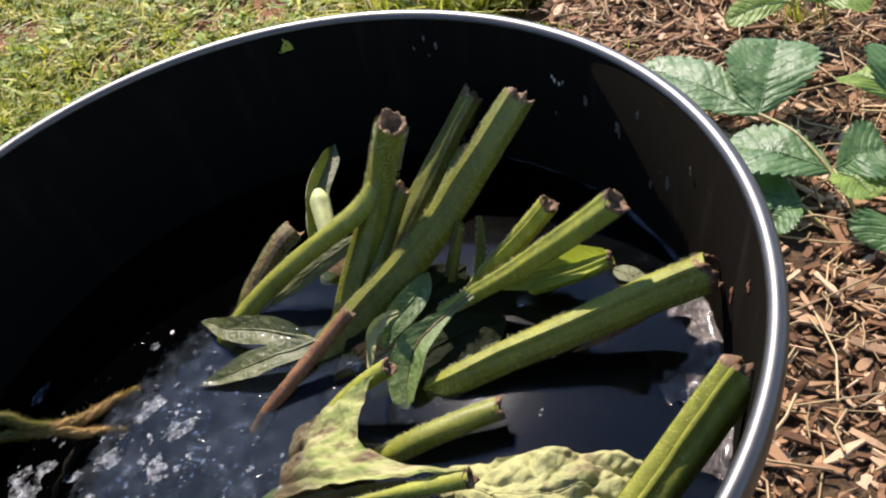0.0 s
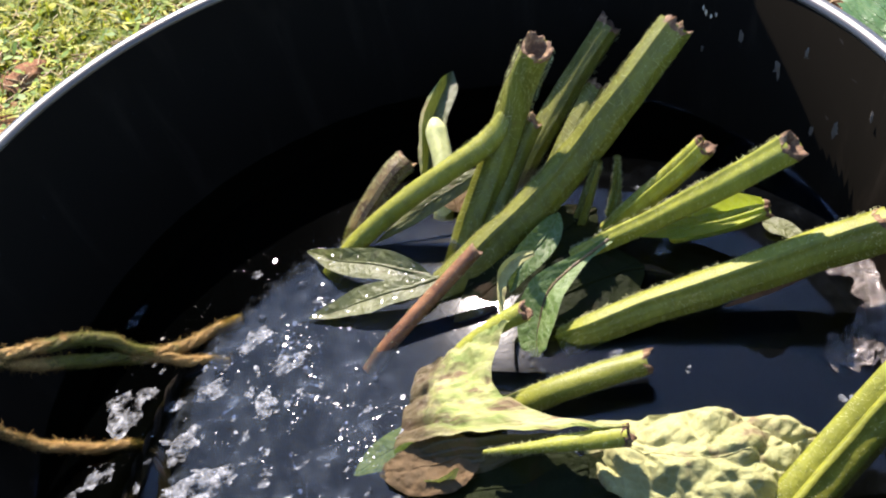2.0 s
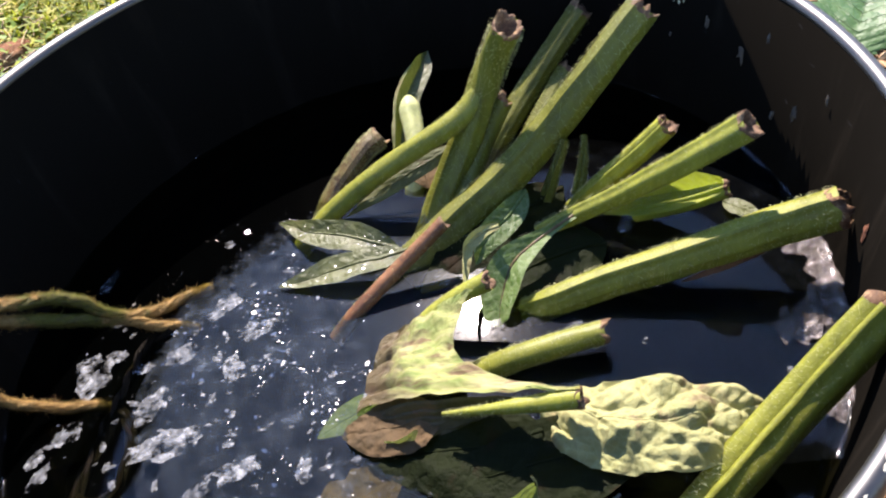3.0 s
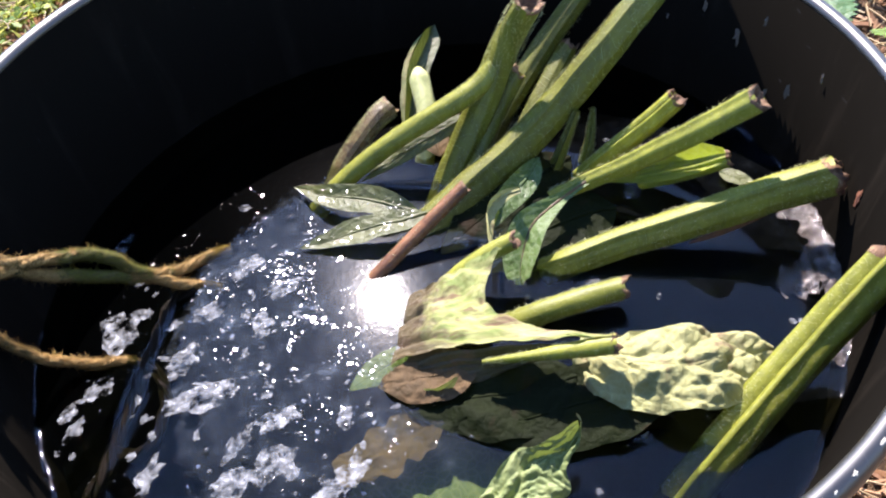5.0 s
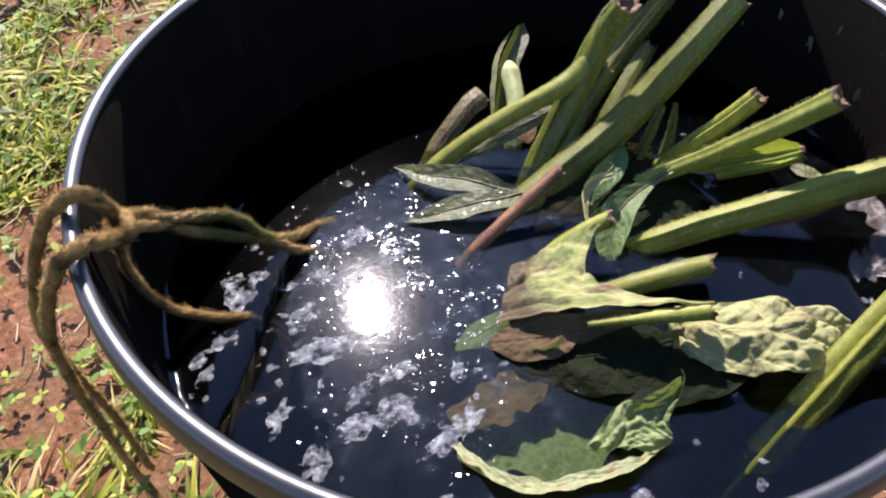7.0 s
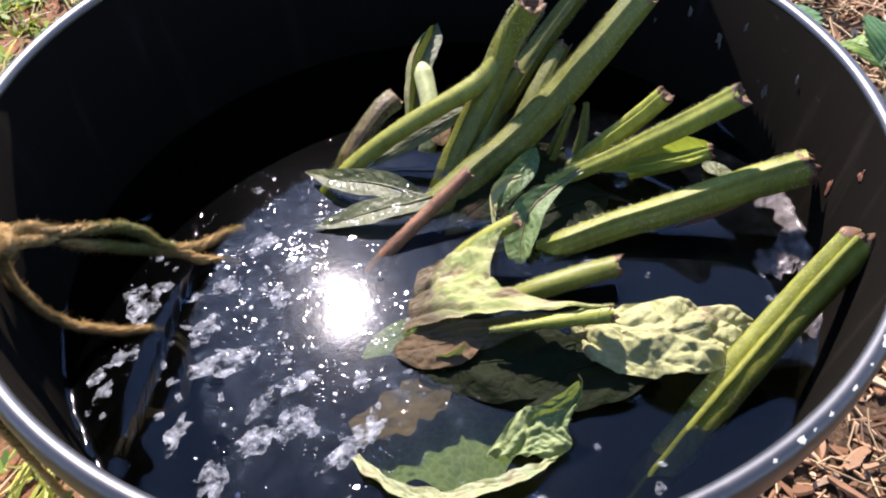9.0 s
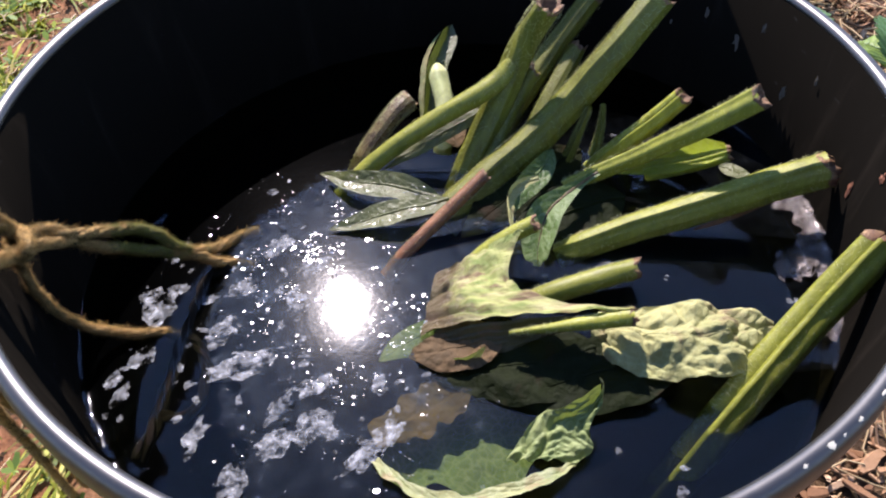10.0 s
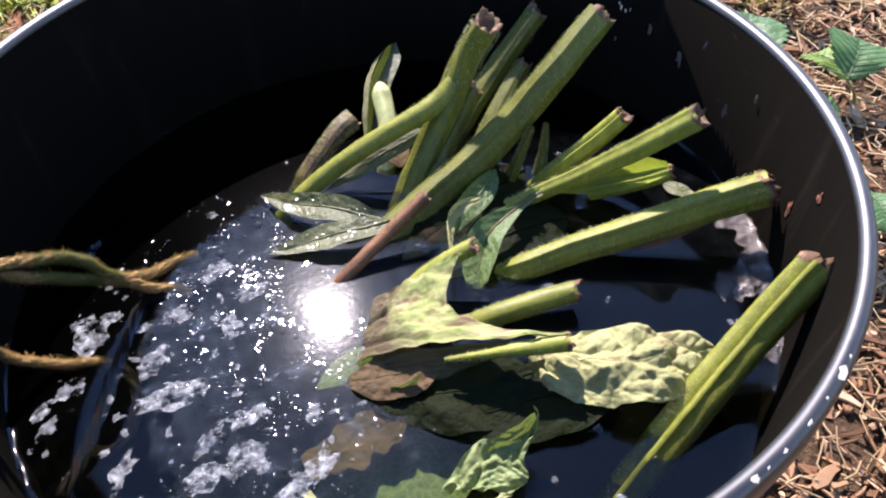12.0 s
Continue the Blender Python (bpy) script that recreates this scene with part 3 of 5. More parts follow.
def lay_uv(ob, nu, nv):
    """Lays u along the rows of a grid mesh and v across them."""
    layer = ob.data.uv_layers.new(name="along")
    at = np.empty(len(ob.data.loops), dtype=np.int32)
    ob.data.loops.foreach_get("vertex_index", at)
    layer.data.foreach_set("uv", np.stack([(at // nv) / (nu - 1), (at % nv) / (nv - 1)], axis=1).astype(np.float32).ravel())
    return ob


def leaf(points, width, label, material, name="comfrey_leaf", group="leaves in the tub", rib=0.0011, rib_mat=None, **kw):
    ob = thing(name, points[0], label, "leaf", group)
    add_blade(ob, points, width, material, rib, rib_mat, **kw)
    return ob


def add_blade(ob, points, width, material, rib=0.0011, rib_mat=None, **kw):
    g, line, t, s, u = blade_geo(points, width, **kw)
    part("blade", g, material, ob)
    if rib:
        nv = kw.get("nv", 26)
        middle = np.array([g.v[i * nv + nv // 2] for i in range(0, len(g.v) // nv, 2)])
        part("midrib", sweep(middle, lambda f: rib * (1.05 - f), round_section, 8), rib_mat or material, ob, "raised midrib")


# ---- ground ----
def mulch_edge(y):
    return 0.30 + 0.06 * (y - 0.58) + 0.03 * noise.noise(Vector((y * 4.0, 1.5, 0))) - 0.17 * max(0.0, min(1.0, (0.45 - y) / 0.5))


def ground_height(x, y):
    return 0.004 * noise.noise(Vector((x * 5, y * 5, 0.3))) + 0.0025 * noise.noise(Vector((x * 22, y * 22, 4.3))) - 0.004 + (0.02 * y - 0.049 * x) * math.exp(-(x * x + y * y) / 0.10)


def build_ground():
    g = Geo()
    xs = np.concatenate([[-4000, -400, -60, -15, -6], np.linspace(-2.4, 2.4, 121), [6, 15, 60, 400, 4000]])
    ys = np.concatenate([[-4000, -400, -60, -15, -6], np.linspace(-1.6, 3.2, 121), [6, 15, 60, 400, 4000]])
    vs = [(x, y, ground_height(x, y) if abs(x) < 3 and abs(y) < 4 else 0.0) for y in ys for x in xs]
    n = len(xs)
    g.add(vs, [(j * n + i, j * n + i + 1, (j + 1) * n + i + 1, (j + 1) * n + i) for j in range(len(ys) - 1) for i in range(n - 1)])
    return tagged(part("ground", g, SOIL, None), "bare red clay ground between thin grass", "ground", kind="structure")


ground = build_ground()


def build_mulch():
    g = Geo()
    nx, ny = 70, 120
    vs = []
    for j in range(ny):
        y = -0.9 + 3.0 * j / (ny - 1)
        x0 = mulch_edge(y)
        for i in range(nx):
            f = i / (nx - 1)
            x = x0 + f * (1.15 + 0.12 * noise.noise(Vector((y * 3, 7, 0))))
            h = 0.012 * min(1, f * 9) + 0.008 * noise.noise(Vector((x * 14, y * 14, 0))) * min(1, f * 12) - 0.009 * (1 - min(1, f * 12))
            vs.append((x, y, h))
    g.add(vs, [(j * nx + i, j * nx + i + 1, (j + 1) * nx + i + 1, (j + 1) * nx + i) for j in range(ny - 1) for i in range(nx - 1)])
    return tagged(part("mulch_bed", g, HUMUS, None), "garden bed covered with loose brown wood chip mulch", "mulch", kind="structure")


mulch = build_mulch()


# ---- the tub ----
def lathe(profile, n=240):
    g = Geo()
    m = len(profile)
    vs = [(r * math.cos(2 * math.pi * i / n), r * math.sin(2 * math.pi * i / n), z) for i in range(n) for r, z in profile]
    fs = [(i * m + k, ((i + 1) % n) * m + k, ((i + 1) % n) * m + k + 1, i * m + k + 1) for i in range(n) for k in range(m - 1)]
    return g.add(vs, fs)


def build_tub():
    ob = thing("tub", (0, 0, 0), "round black plastic tub with rolled rim, filled with water", "tub")
    wall = [(0.0, 0.0), (0.150, 0.0), (0.162, 0.006), (0.1645, 0.02), (0.1975, 0.288)]
    inner = [(0.1945, 0.300), (0.1860, 0.215), (0.1610, 0.020), (0.152, 0.012), (0.0, 0.011)]
    part("wall", lathe(wall + [(0.1978, 0.2990), (0.1968, 0.3040), (0.1949, 0.3040)] + inner[1:]), TUB, ob)
    rim = [(0.1950, 0.3042), (0.1950, 0.3050), (0.1955, 0.3061), (0.1966, 0.3070), (0.1982, 0.3075), (0.1999, 0.3072), (0.2013, 0.3061), (0.2022, 0.3042), (0.2025, 0.3010), (0.2024, 0.2950), (0.2018, 0.2905), (0.2008, 0.2895), (0.1998, 0.2910), (0.1992, 0.2945), (0.1975, 0.3000), (0.1950, 0.3042)]
    part("rim", lathe(rim, 200), TUB_RIM, ob, "rounded shiny rim with scuffs")
    rng = random.Random(5)
    for ang, size in ((-51.4, 0.0062), (-58.5, 0.0032), (-62.6, 0.0026), (-67.0, 0.0040), (-49.0, 0.0022), (-70.5, 0.0024), (-55.0, 0.0018), (-65.2, 0.0016)):
        a = radians(ang)
        g = Geo()
        k = 11
        pts = []
        for j in range(k):
            b = 2 * math.pi * j / k
            q = size * 0.58 * rng.uniform(0.4, 1.0)
            r = 0.2000 + q * 0.55 * math.cos(b)
            aa = a + q * math.sin(b) / 0.2000
            z = 0.3075 - 0.55 * max(0.0, r - 0.1985) + 0.0001
            pts.append((r * math.cos(aa), r * math.sin(aa), z))
        top = [(x, y, z + 0.0004) for x, y, z in pts]
        g.add(pts + top + [(0.2000 * math.cos(a), 0.2000 * math.sin(a), 0.3073)], [(j, (j + 1) % k, k + (j + 1) % k, k + j) for j in range(k)] + [(k + j, k + (j + 1) % k, 2 * k) for j in range(k)])
        part("fleck", g, CREAM, ob, "dried cream fleck", False)
    for ang, z, size, stain in ((21, 0.270, 0.0050, SPLASH), (17, 0.285, 0.0030, SPLASH), (9, 0.262, 0.0040, SPLASH), (4, 0.281, 0.0026, SPLASH), (28, 0.276, 0.0032, SPLASH), (13, 0.252, 0.0030, SPLASH), (56, 0.289, 0.0022, SPLASH), (58, 0.293, 0.0018, SPLASH), (60, 0.287, 0.0016, SPLASH), (57.5, 0.283, 0.0014, SPLASH), (34, 0.262, 0.0022, SPLASH), (-12.6, 0.259, 0.0042, RUST), (-17.7, 0.282, 0.0042, RUST), (34.1, 0.281, 0.0016, CREAM), (34.6, 0.283, 0.0012, CREAM), (33.2, 0.280, 0.0014, CREAM), (32.4, 0.282, 0.0011, CREAM)):
        a, g, k = radians(ang), Geo(), 13
        pts = []
        for j in range(k):
            b = 2 * math.pi * j / k
            q = size * rng.uniform(0.3, 1.0)
            zz = z + q * 1.3 * math.sin(b)
            aa, r = a + 0.6 * q * math.cos(b) / 0.19, 0.1860 + (zz - 0.215) * 0.1 - 0.0004
            pts.append((r * math.cos(aa), r * math.sin(aa), zz))
        r = 0.1860 + (z - 0.215) * 0.1 - 0.0009
        g.add(pts + [(r * math.cos(a), r * math.sin(a), z)], [(j, (j + 1) % k, k) for j in range(k)])
        part("splash", g, stain, ob, "dried splash mark", False)
    ob.matrix_world = TUB_LEAN
    return ob


tub = build_tub()


def wall_reach(z, a):
    """How far a level plane reaches from the middle before it meets the leaning tub wall."""
    back = TUB_LEAN.inverted()
    r = 0.18
    for _ in range(6):
        p = back @ Vector((r * math.cos(a), r * math.sin(a), z))
        wall = 0.1860 + (p.z - 0.215) * (0.1 if p.z > 0.215 else 0.1282)
        r += wall - math.hypot(p.x, p.y)
    return r


def build_water():
    g = Geo()
    rad = [0.0] + [WATER_R * (k / 60) for k in range(1, 57)] + [WATER_R - 0.008, WATER_R - 0.005, WATER_R - 0.003, WATER_R - 0.0015, WATER_R - 0.0004]
    n = 288
    vs = [(0, 0, WATER_Z)]
    # the water clings unevenly to the dirty wall
    lift = [1 + 0.8 * noise.noise(Vector((math.cos(2 * math.pi * i / n) * 14, math.sin(2 * math.pi * i / n) * 14, 5))) + 0.5 * noise.noise(Vector((math.cos(2 * math.pi * i / n) * 36, math.sin(2 * math.pi * i / n) * 36, 9))) for i in range(n)]
    reach = [wall_reach(WATER_Z, 2 * math.pi * i / n) + 0.0008 for i in range(n)]
    for full in rad[1:]:
        for i in range(n):
            a = 2 * math.pi * i / n
            r = full * reach[i] / WATER_R
            z = WATER_Z + 0.0013 * lift[i] * math.exp(-(WATER_R - full) / 0.0022) + 0.00008 * noise.noise(Vector((r * math.cos(a) * 30, r * math.sin(a) * 30, 1)))
            vs.append((r * math.cos(a), r * math.sin(a), z))
    fs = [(0, 1 + i, 1 + (i + 1) % n) for i in range(n)]
    for k in range(len(rad) - 2):
        fs += [(1 + k * n + i, 1 + (k + 1) * n + i, 1 + (k + 1) * n + (i + 1) % n, 1 + k * n + (i + 1) % n) for i in range(n)]
    return tagged(part("water", g.add(vs, fs), WATER, None), "dark murky still water with floating scum", "water", kind="structure")


water = build_water()


def build_murk_sheets():
    """Dark see-through sheets added below the surface to blacken the murky depth and hide the bottom."""
    g = Geo()
    for z in (0.203, 0.192, 0.176):
        n = 48
        ring = [(6.28319 * i / n, wall_reach(z, 6.28319 * i / n) - 0.001) for i in range(n)]
        vs = [(0, 0, z)] + [(r * math.cos(a), r * math.sin(a), z) for a, r in ring]
        g.add(vs, [(0, 1 + i, 1 + (i + 1) % n) for i in range(n)])
    return tagged(part("silt", g, MURK, None), "dark see-through sheets added to blacken the depth of the murky water", "silt", kind="structure")


build_murk_sheets()


# ---- the cut plants in the tub ----
def web_geo(rib_a, rib_b, notch, crumple, seed, nu=60, nv=40, relief=1.0):
    """A slack blade hung between two ribs, its near edge notched inward."""
    la, lb = spline(rib_a, 200), spline(rib_b, 200)
    vs = []
    for i in range(nu):
        for j in range(nv):
            v = j / (nv - 1)
            f0 = notch * math.sin(math.pi * v) ** 0.7
            f = f0 + (1 - f0) * i / (nu - 1)
            k = min(199, int(f * 199))
            p = la[k] * (1 - v) + lb[k] * v
            q = Vector(p) * 70 + Vector((seed, 0, 0))
            turn = v * 7.5 + 3.4 * noise.noise(Vector((f * 2.2, v * 3, seed)))
            ray = (abs(math.sin(turn)) ** 0.7 - 0.5) * 0.0030 * (0.35 + f) + abs(noise.noise(Vector((f * 7, v * 5, seed)))) * 0.004 + noise.noise(Vector((f * 24, v * 17, seed))) * 0.0009
            ray *= relief
            sag = -0.006 * math.sin(math.pi * v) * (1 - f)
            p = p + np.array((0, 0, sag + ray + crumple * (noise.noise(q) + 0.5 * noise.noise(q * 2.6))))
            p = p + np.array((0.3, 0.5, 0.0)) * crumple * noise.noise(q * 1.3 + Vector((4, 4, 4)))
            vs.append(p)
    return Geo().add(vs, [(i * nv + j, i * nv + j + 1, (i + 1) * nv + j + 1, (i + 1) * nv + j) for i in range(nu - 1) for j in range(nv - 1)])


stalk([(0.1381, 0.0791, 0.2959), (0.1114, 0.0689, 0.2754), (0.0872, 0.0624, 0.2548), (0.0587, 0.0511, 0.2383), (0.0315, 0.0420, 0.2257), (0.0032, 0.0313, 0.2131)],
      0.0079, 0.0106, "thick bristly green comfrey stalk leaning out of the water", STALK, winged_over, 11, 1100)

forked = thing("comfrey_stalk", (0.0333, 0.0678, 0.2272), "forked green comfrey stalk with a bent side branch", "plant stalk", "stalks in the tub")
add_stalk(forked, "stalk", [(0.0765, 0.0773, 0.3047), (0.0669, 0.0839, 0.2814), (0.0519, 0.0793, 0.2527), (0.0333, 0.0678, 0.2272), (0.0175, 0.0560, 0.2054)], 0.0078, 0.0086, STALK, winged, 12, 800)
add_stalk(forked, "side_branch", [(0.0607, 0.0822, 0.2700), (0.0506, 0.0794, 0.2630), (0.0396, 0.0771, 0.2580), (0.0235, 0.0770, 0.2507), (-0.0025, 0.0761, 0.2389), (-0.0284, 0.0727, 0.2251), (-0.0466, 0.0676, 0.2121)], 0.0056, 0.0050, STALK_PALE, round_section, 13, 420, False)

stalk([(0.0701, 0.0820, 0.2623), (0.0541, 0.0753, 0.2410), (0.0391, 0.0598, 0.2242), (0.0273, 0.0478, 0.2082)], 0.0046, 0.0055, "slim green stalk with a pinkish dry cut end", STALK, round_section, 14, 250)
stalk([(0.1221, 0.1319, 0.2691), (0.0950, 0.1235, 0.2428), (0.0683, 0.1072, 0.2215), (0.0506, 0.0964, 0.2037)], 0.0066, 0.0075, "green comfrey stalk standing in the shade of the tub", STALK, winged, 15, 400)
stalk([(0.1087, 0.1201, 0.2434), (0.0827, 0.0976, 0.2231), (0.0642, 0.0831, 0.2035)], 0.0055, 0.0060, "broad dark green stalk behind the thick one", STALK, winged, 16, 300)
stalk([(0.1332, 0.0296, 0.2676), (0.1182, 0.0322, 0.2514), (0.1008, 0.0372, 0.2324), (0.0861, 0.0424, 0.2132)], 0.0048, 0.0052, "short pale green stalk with torn brown tip", STALK_PALE, channel, 17, 320)
stalk([(0.1848, -0.0283, 0.2545), (0.1622, -0.0231, 0.2465), (0.1355, -0.0197, 0.2385), (0.1107, -0.0169, 0.2320), (0.0896, -0.0146, 0.2270), (0.0675, -0.0145, 0.2220), (0.0553, -0.0110, 0.2150)],
      0.0088, 0.0066, "thick sunlit green stalk lying over the water", STALK_PALE, winged_over, 18, 800)
stalk([(0.1690, -0.0906, 0.2699), (0.1404, -0.1009, 0.2471), (0.1133, -0.1134, 0.2306), (0.0951, -0.1225, 0.2191), (0.0716, -0.1330, 0.1981), (0.0470, -0.1435, 0.1737)],
      0.0082, 0.0090, "thick hairy green stalk dipping into the water", STALK_PALE, channel, 19, 900, (-0.35, 0.35, 0.87))
stalk([(0.0278, 0.0296, 0.2421), (0.0040, 0.0197, 0.2308), (-0.0194, 0.0092, 0.2200), (-0.0331, 0.0030, 0.2108)], 0.0034, 0.0038, "thin reddish brown stalk with hollow end", STALK_RED, round_section, 20, 120)
stalk([(0.0043, 0.1126, 0.2351), (-0.0046, 0.1078, 0.2330), (-0.0156, 0.1005, 0.2272), (-0.0287, 0.0918, 0.2180), (-0.0392, 0.0845, 0.2048)], 0.0060, 0.0044, "rotting brown woolly stalk end", STALK_BROWN, winged, 21, 1100)
stalk([(0.0824, -0.0433, 0.2304), (0.0634, -0.0429, 0.2286), (0.0448, -0.0418, 0.2247), (0.0217, -0.0384, 0.2137)], 0.0050, 0.0056, "short green stalk stub just above the water", STALK_PALE, round_section, 22, 420)
stalk([(0.0925, 0.0538, 0.2528), (0.0865, 0.0509, 0.2404), (0.0789, 0.0476, 0.2241)], 0.0018, 0.0034, "small green sprout between the stalks", STALK, channel, 23, 120, cut=False)
stalk([(0.1025, 0.0591, 0.2485), (0.0995, 0.0531, 0.2370), (0.0945, 0.0462, 0.2236)], 0.0010, 0.0034, "small pointed green sprout between the stalks", STALK, channel, 24, 160, cut=False)

# leaf stalk that widens into a hanging blade
grooved = thing("comfrey_leaf", (0.0825, 0.0248, 0.2263), "grooved green leaf stalk ending in a drooping blade", "leaf", "leaves in the tub")
add_stalk(grooved, "leaf_stalk", [(0.1564, -0.0017, 0.2849), (0.1314, 0.0076, 0.2641), (0.1084, 0.0178, 0.2451), (0.0827, 0.0248, 0.2307), (0.0692, 0.0247, 0.2267)], 0.0064, 0.0036, STALK_PALE, channel, 30, 520, True, (0.1, 0.5, 0.86))
add_blade(grooved, [(0.0941, 0.0221, 0.2367), (0.0843, 0.0198, 0.2351), (0.0653, 0.0103, 0.2349), (0.0535, 0.0029, 0.2315), (0.0457, -0.0076, 0.2241), (0.0418, -0.0183, 0.2181)], 0.0085, LEAF_GREEN, 0.0012, STALK_BROWN,
          up=(-0.45, -0.55, 0.7), outline=lambda f: 0.22 + 0.25 * f if f < 0.3 else (0.30 + 0.85 * math.sin(math.pi * (f - 0.3) / 0.8) if f < 0.97 else 0.3), fold=0.45, crumple=0.0009, seed=3)

# yellow folded leaf
folded = thing("comfrey_leaf", (0.1080, 0.0334, 0.2234), "yellow-green leaf folded together, with a brown tip", "leaf", "leaves in the tub")
add_blade(folded, [(0.1515, 0.0097, 0.2425), (0.1380, 0.0176, 0.2364), (0.1220, 0.0265, 0.2290), (0.1041, 0.0349, 0.2216)], 0.0125, LEAF_YELLOW, 0.0016, None,
          up=(-0.2, -0.5, 0.84), outline=lambda f: 0.30 + 0.75 * math.sin(math.pi * min(1, f * 0.9 + 0.05)), fold=0.75, crumple=0.0012, seed=4)
add_stalk(folded, "leaf_stalk", [(0.1524, 0.0087, 0.2420), (0.1359, 0.0151, 0.2336), (0.1160, 0.0256, 0.2243)], 0.0040, 0.0050, LEAF_YELLOW, channel, 31, 120)

# upright pointed leaf at the back
leaf([(0.0105, 0.1024, 0.2214), (0.0181, 0.1163, 0.2366), (0.0244, 0.1282, 0.2469), (0.0345, 0.1420, 0.2532), (0.0400, 0.1499, 0.2558)], 0.0074, "pointed leaf standing upright, half folded and drying at its foot", LEAF_GREY,
     up=(0.2, -0.85, 0.45), fold=0.65, crumple=0.0009, seed=5, outline=lambda f: 0.55 + 0.5 * math.sin(math.pi * f) if f < 0.75 else max(0.03, (1 - f) * 3.6))
leaf([(0.0094, 0.1055, 0.2176), (0.0141, 0.1205, 0.2347), (0.0196, 0.1334, 0.2461), (0.0322, 0.1465, 0.2547)], 0.0026, "dry brown strip of leaf curling upright", LEAF_TAN,
     up=(-0.8, -0.5, 0.3), fold=0.4, crumple=0.0010, seed=6)

stalk([(0.0237, 0.1258, 0.2480), (0.0233, 0.1144, 0.2410), (0.0226, 0.1008, 0.2330), (0.0187, 0.0884, 0.2230), (0.0156, 0.0837, 0.2150)], 0.0056, 0.0050, "pale leaf stalk, whitened in colour where the sun lights it", STALK_WHITE, round_stub, 67, 160, (0.2, -0.7, 0.6), cut=False)
# leaves at the water's edge
leaf([(0.0039, 0.0360, 0.2272), (-0.0158, 0.0462, 0.2305), (-0.0376, 0.0597, 0.2286), (-0.0558, 0.0779, 0.2239)], 0.0078, "wet grey-green pointed leaf lying on the water", LEAF_GREY, up=(-0.2, -0.35, 0.9), fold=0.25, crumple=0.0020, seed=7, veins=0.0002)
leaf([(0.0082, 0.0332, 0.2271), (-0.0133, 0.0302, 0.2283), (-0.0364, 0.0322, 0.2260), (-0.0570, 0.0342, 0.2223)], 0.0074, "wet crinkled grey-green leaf beside the thin stalk", LEAF_GREY, up=(0.1, -0.3, 0.95), fold=0.15, crumple=0.0024, seed=8, veins=0.0002)
leaf([(0.0425, 0.0776, 0.2462), (0.0235, 0.0790, 0.2370), (0.0030, 0.0755, 0.2309), (-0.0207, 0.0720, 0.2220)], 0.0050, "limp greenish leaf edge hanging under the forked stalk", LEAF_GREY, up=(0.0, -0.6, 0.8), fold=0.2, droop=0.3, crumple=0.0014, seed=9)

# curled dry strip
leaf([(0.0517, 0.0141, 0.2470), (0.0437, 0.0163, 0.2433), (0.0353, 0.0115, 0.2417), (0.0323, 0.0015, 0.2400), (0.0312, -0.0095, 0.2383)], 0.0036, "narrow pale leaf strip curling downward", LEAF_PALE,
     up=(0.3, -0.7, 0.6), fold=0.5, crumple=0.0008, seed=10, twist=1.6, outline=lambda f: 0.5 + 0.6 * math.sin(math.pi * f))

# wilted pale leaf with its stalk
wilted = thing("comfrey_leaf", (-0.0186, -0.0465, 0.2278), "wilted pale green leaf with brown blotches and thick stalk", "leaf", "leaves in the tub")
add_stalk(wilted, "leaf_stalk", [(0.0637, -0.0843, 0.2500), (0.0431, -0.0797, 0.2470), (0.0267, -0.0750, 0.2430), (0.0121, -0.0699, 0.2390)], 0.0042, 0.0008, STALK_PALE, round_section, 32, 260)
lay_uv(part("blade", web_geo([(0.0344, -0.0189, 0.2470), (0.0206, -0.0149, 0.2385), (0.0063, -0.0137, 0.2310), (-0.0093, -0.0120, 0.2215)], [(0.0663, -0.0845, 0.2540), (0.0439, -0.0769, 0.2500), (0.0212, -0.0673, 0.2440), (-0.0026, -0.0574, 0.2350), (-0.0252, -0.0476, 0.2205)], 0.44, 0.0008, 12), LEAF_STREAKED, wilted), 60, 40)
lay_uv(part("underfold", web_geo([(0.0620, -0.0831, 0.2515), (0.0440, -0.0767, 0.2490), (0.0212, -0.0675, 0.2430), (-0.0027, -0.0576, 0.2340), (-0.0243, -0.0481, 0.2200)], [(0.0557, -0.0801, 0.2470), (0.0321, -0.0744, 0.2370), (0.0147, -0.0711, 0.2275), (-0.0027, -0.0708, 0.2215), (-0.0219, -0.0605, 0.2185)], 0.0, 0.0013, 31, relief=0.45), LEAF_UNDER, wilted, "browned underside of the fold, its shade painted into the colour"), 60, 40)
add_stalk(wilted, "stub", [(0.0413, -0.0133, 0.2439), (0.0308, -0.0130, 0.2398), (0.0158, -0.0137, 0.2325), (0.0028, -0.0179, 0.2257)], 0.0042, 0.0034, STALK_PALE, round_section, 33, 120)

# leaves below the wilted one; the near-black ones carry shade in their colour
leaf([(0.0480, -0.0832, 0.2322), (0.0253, -0.0817, 0.2285), (0.0027, -0.0761, 0.2237), (-0.0239, -0.0695, 0.2186)], 0.0200, "wet green leaf just above the water, darkened in colour for shade", LEAF_SHADE, up=(0.0, -0.25, 0.97), crumple=0.0034, seed=14, rib=0.0009)
leaf([(0.0889, -0.0942, 0.2320), (0.0596, -0.0955, 0.2301), (0.0252, -0.0927, 0.2252), (-0.0093, -0.0869, 0.2194)], 0.0170, "green leaf dipping under the water, darkened in colour for shade", LEAF_SHADE, up=(0.1, -0.3, 0.95), crumple=0.0030, seed=15, rib=0.0009)
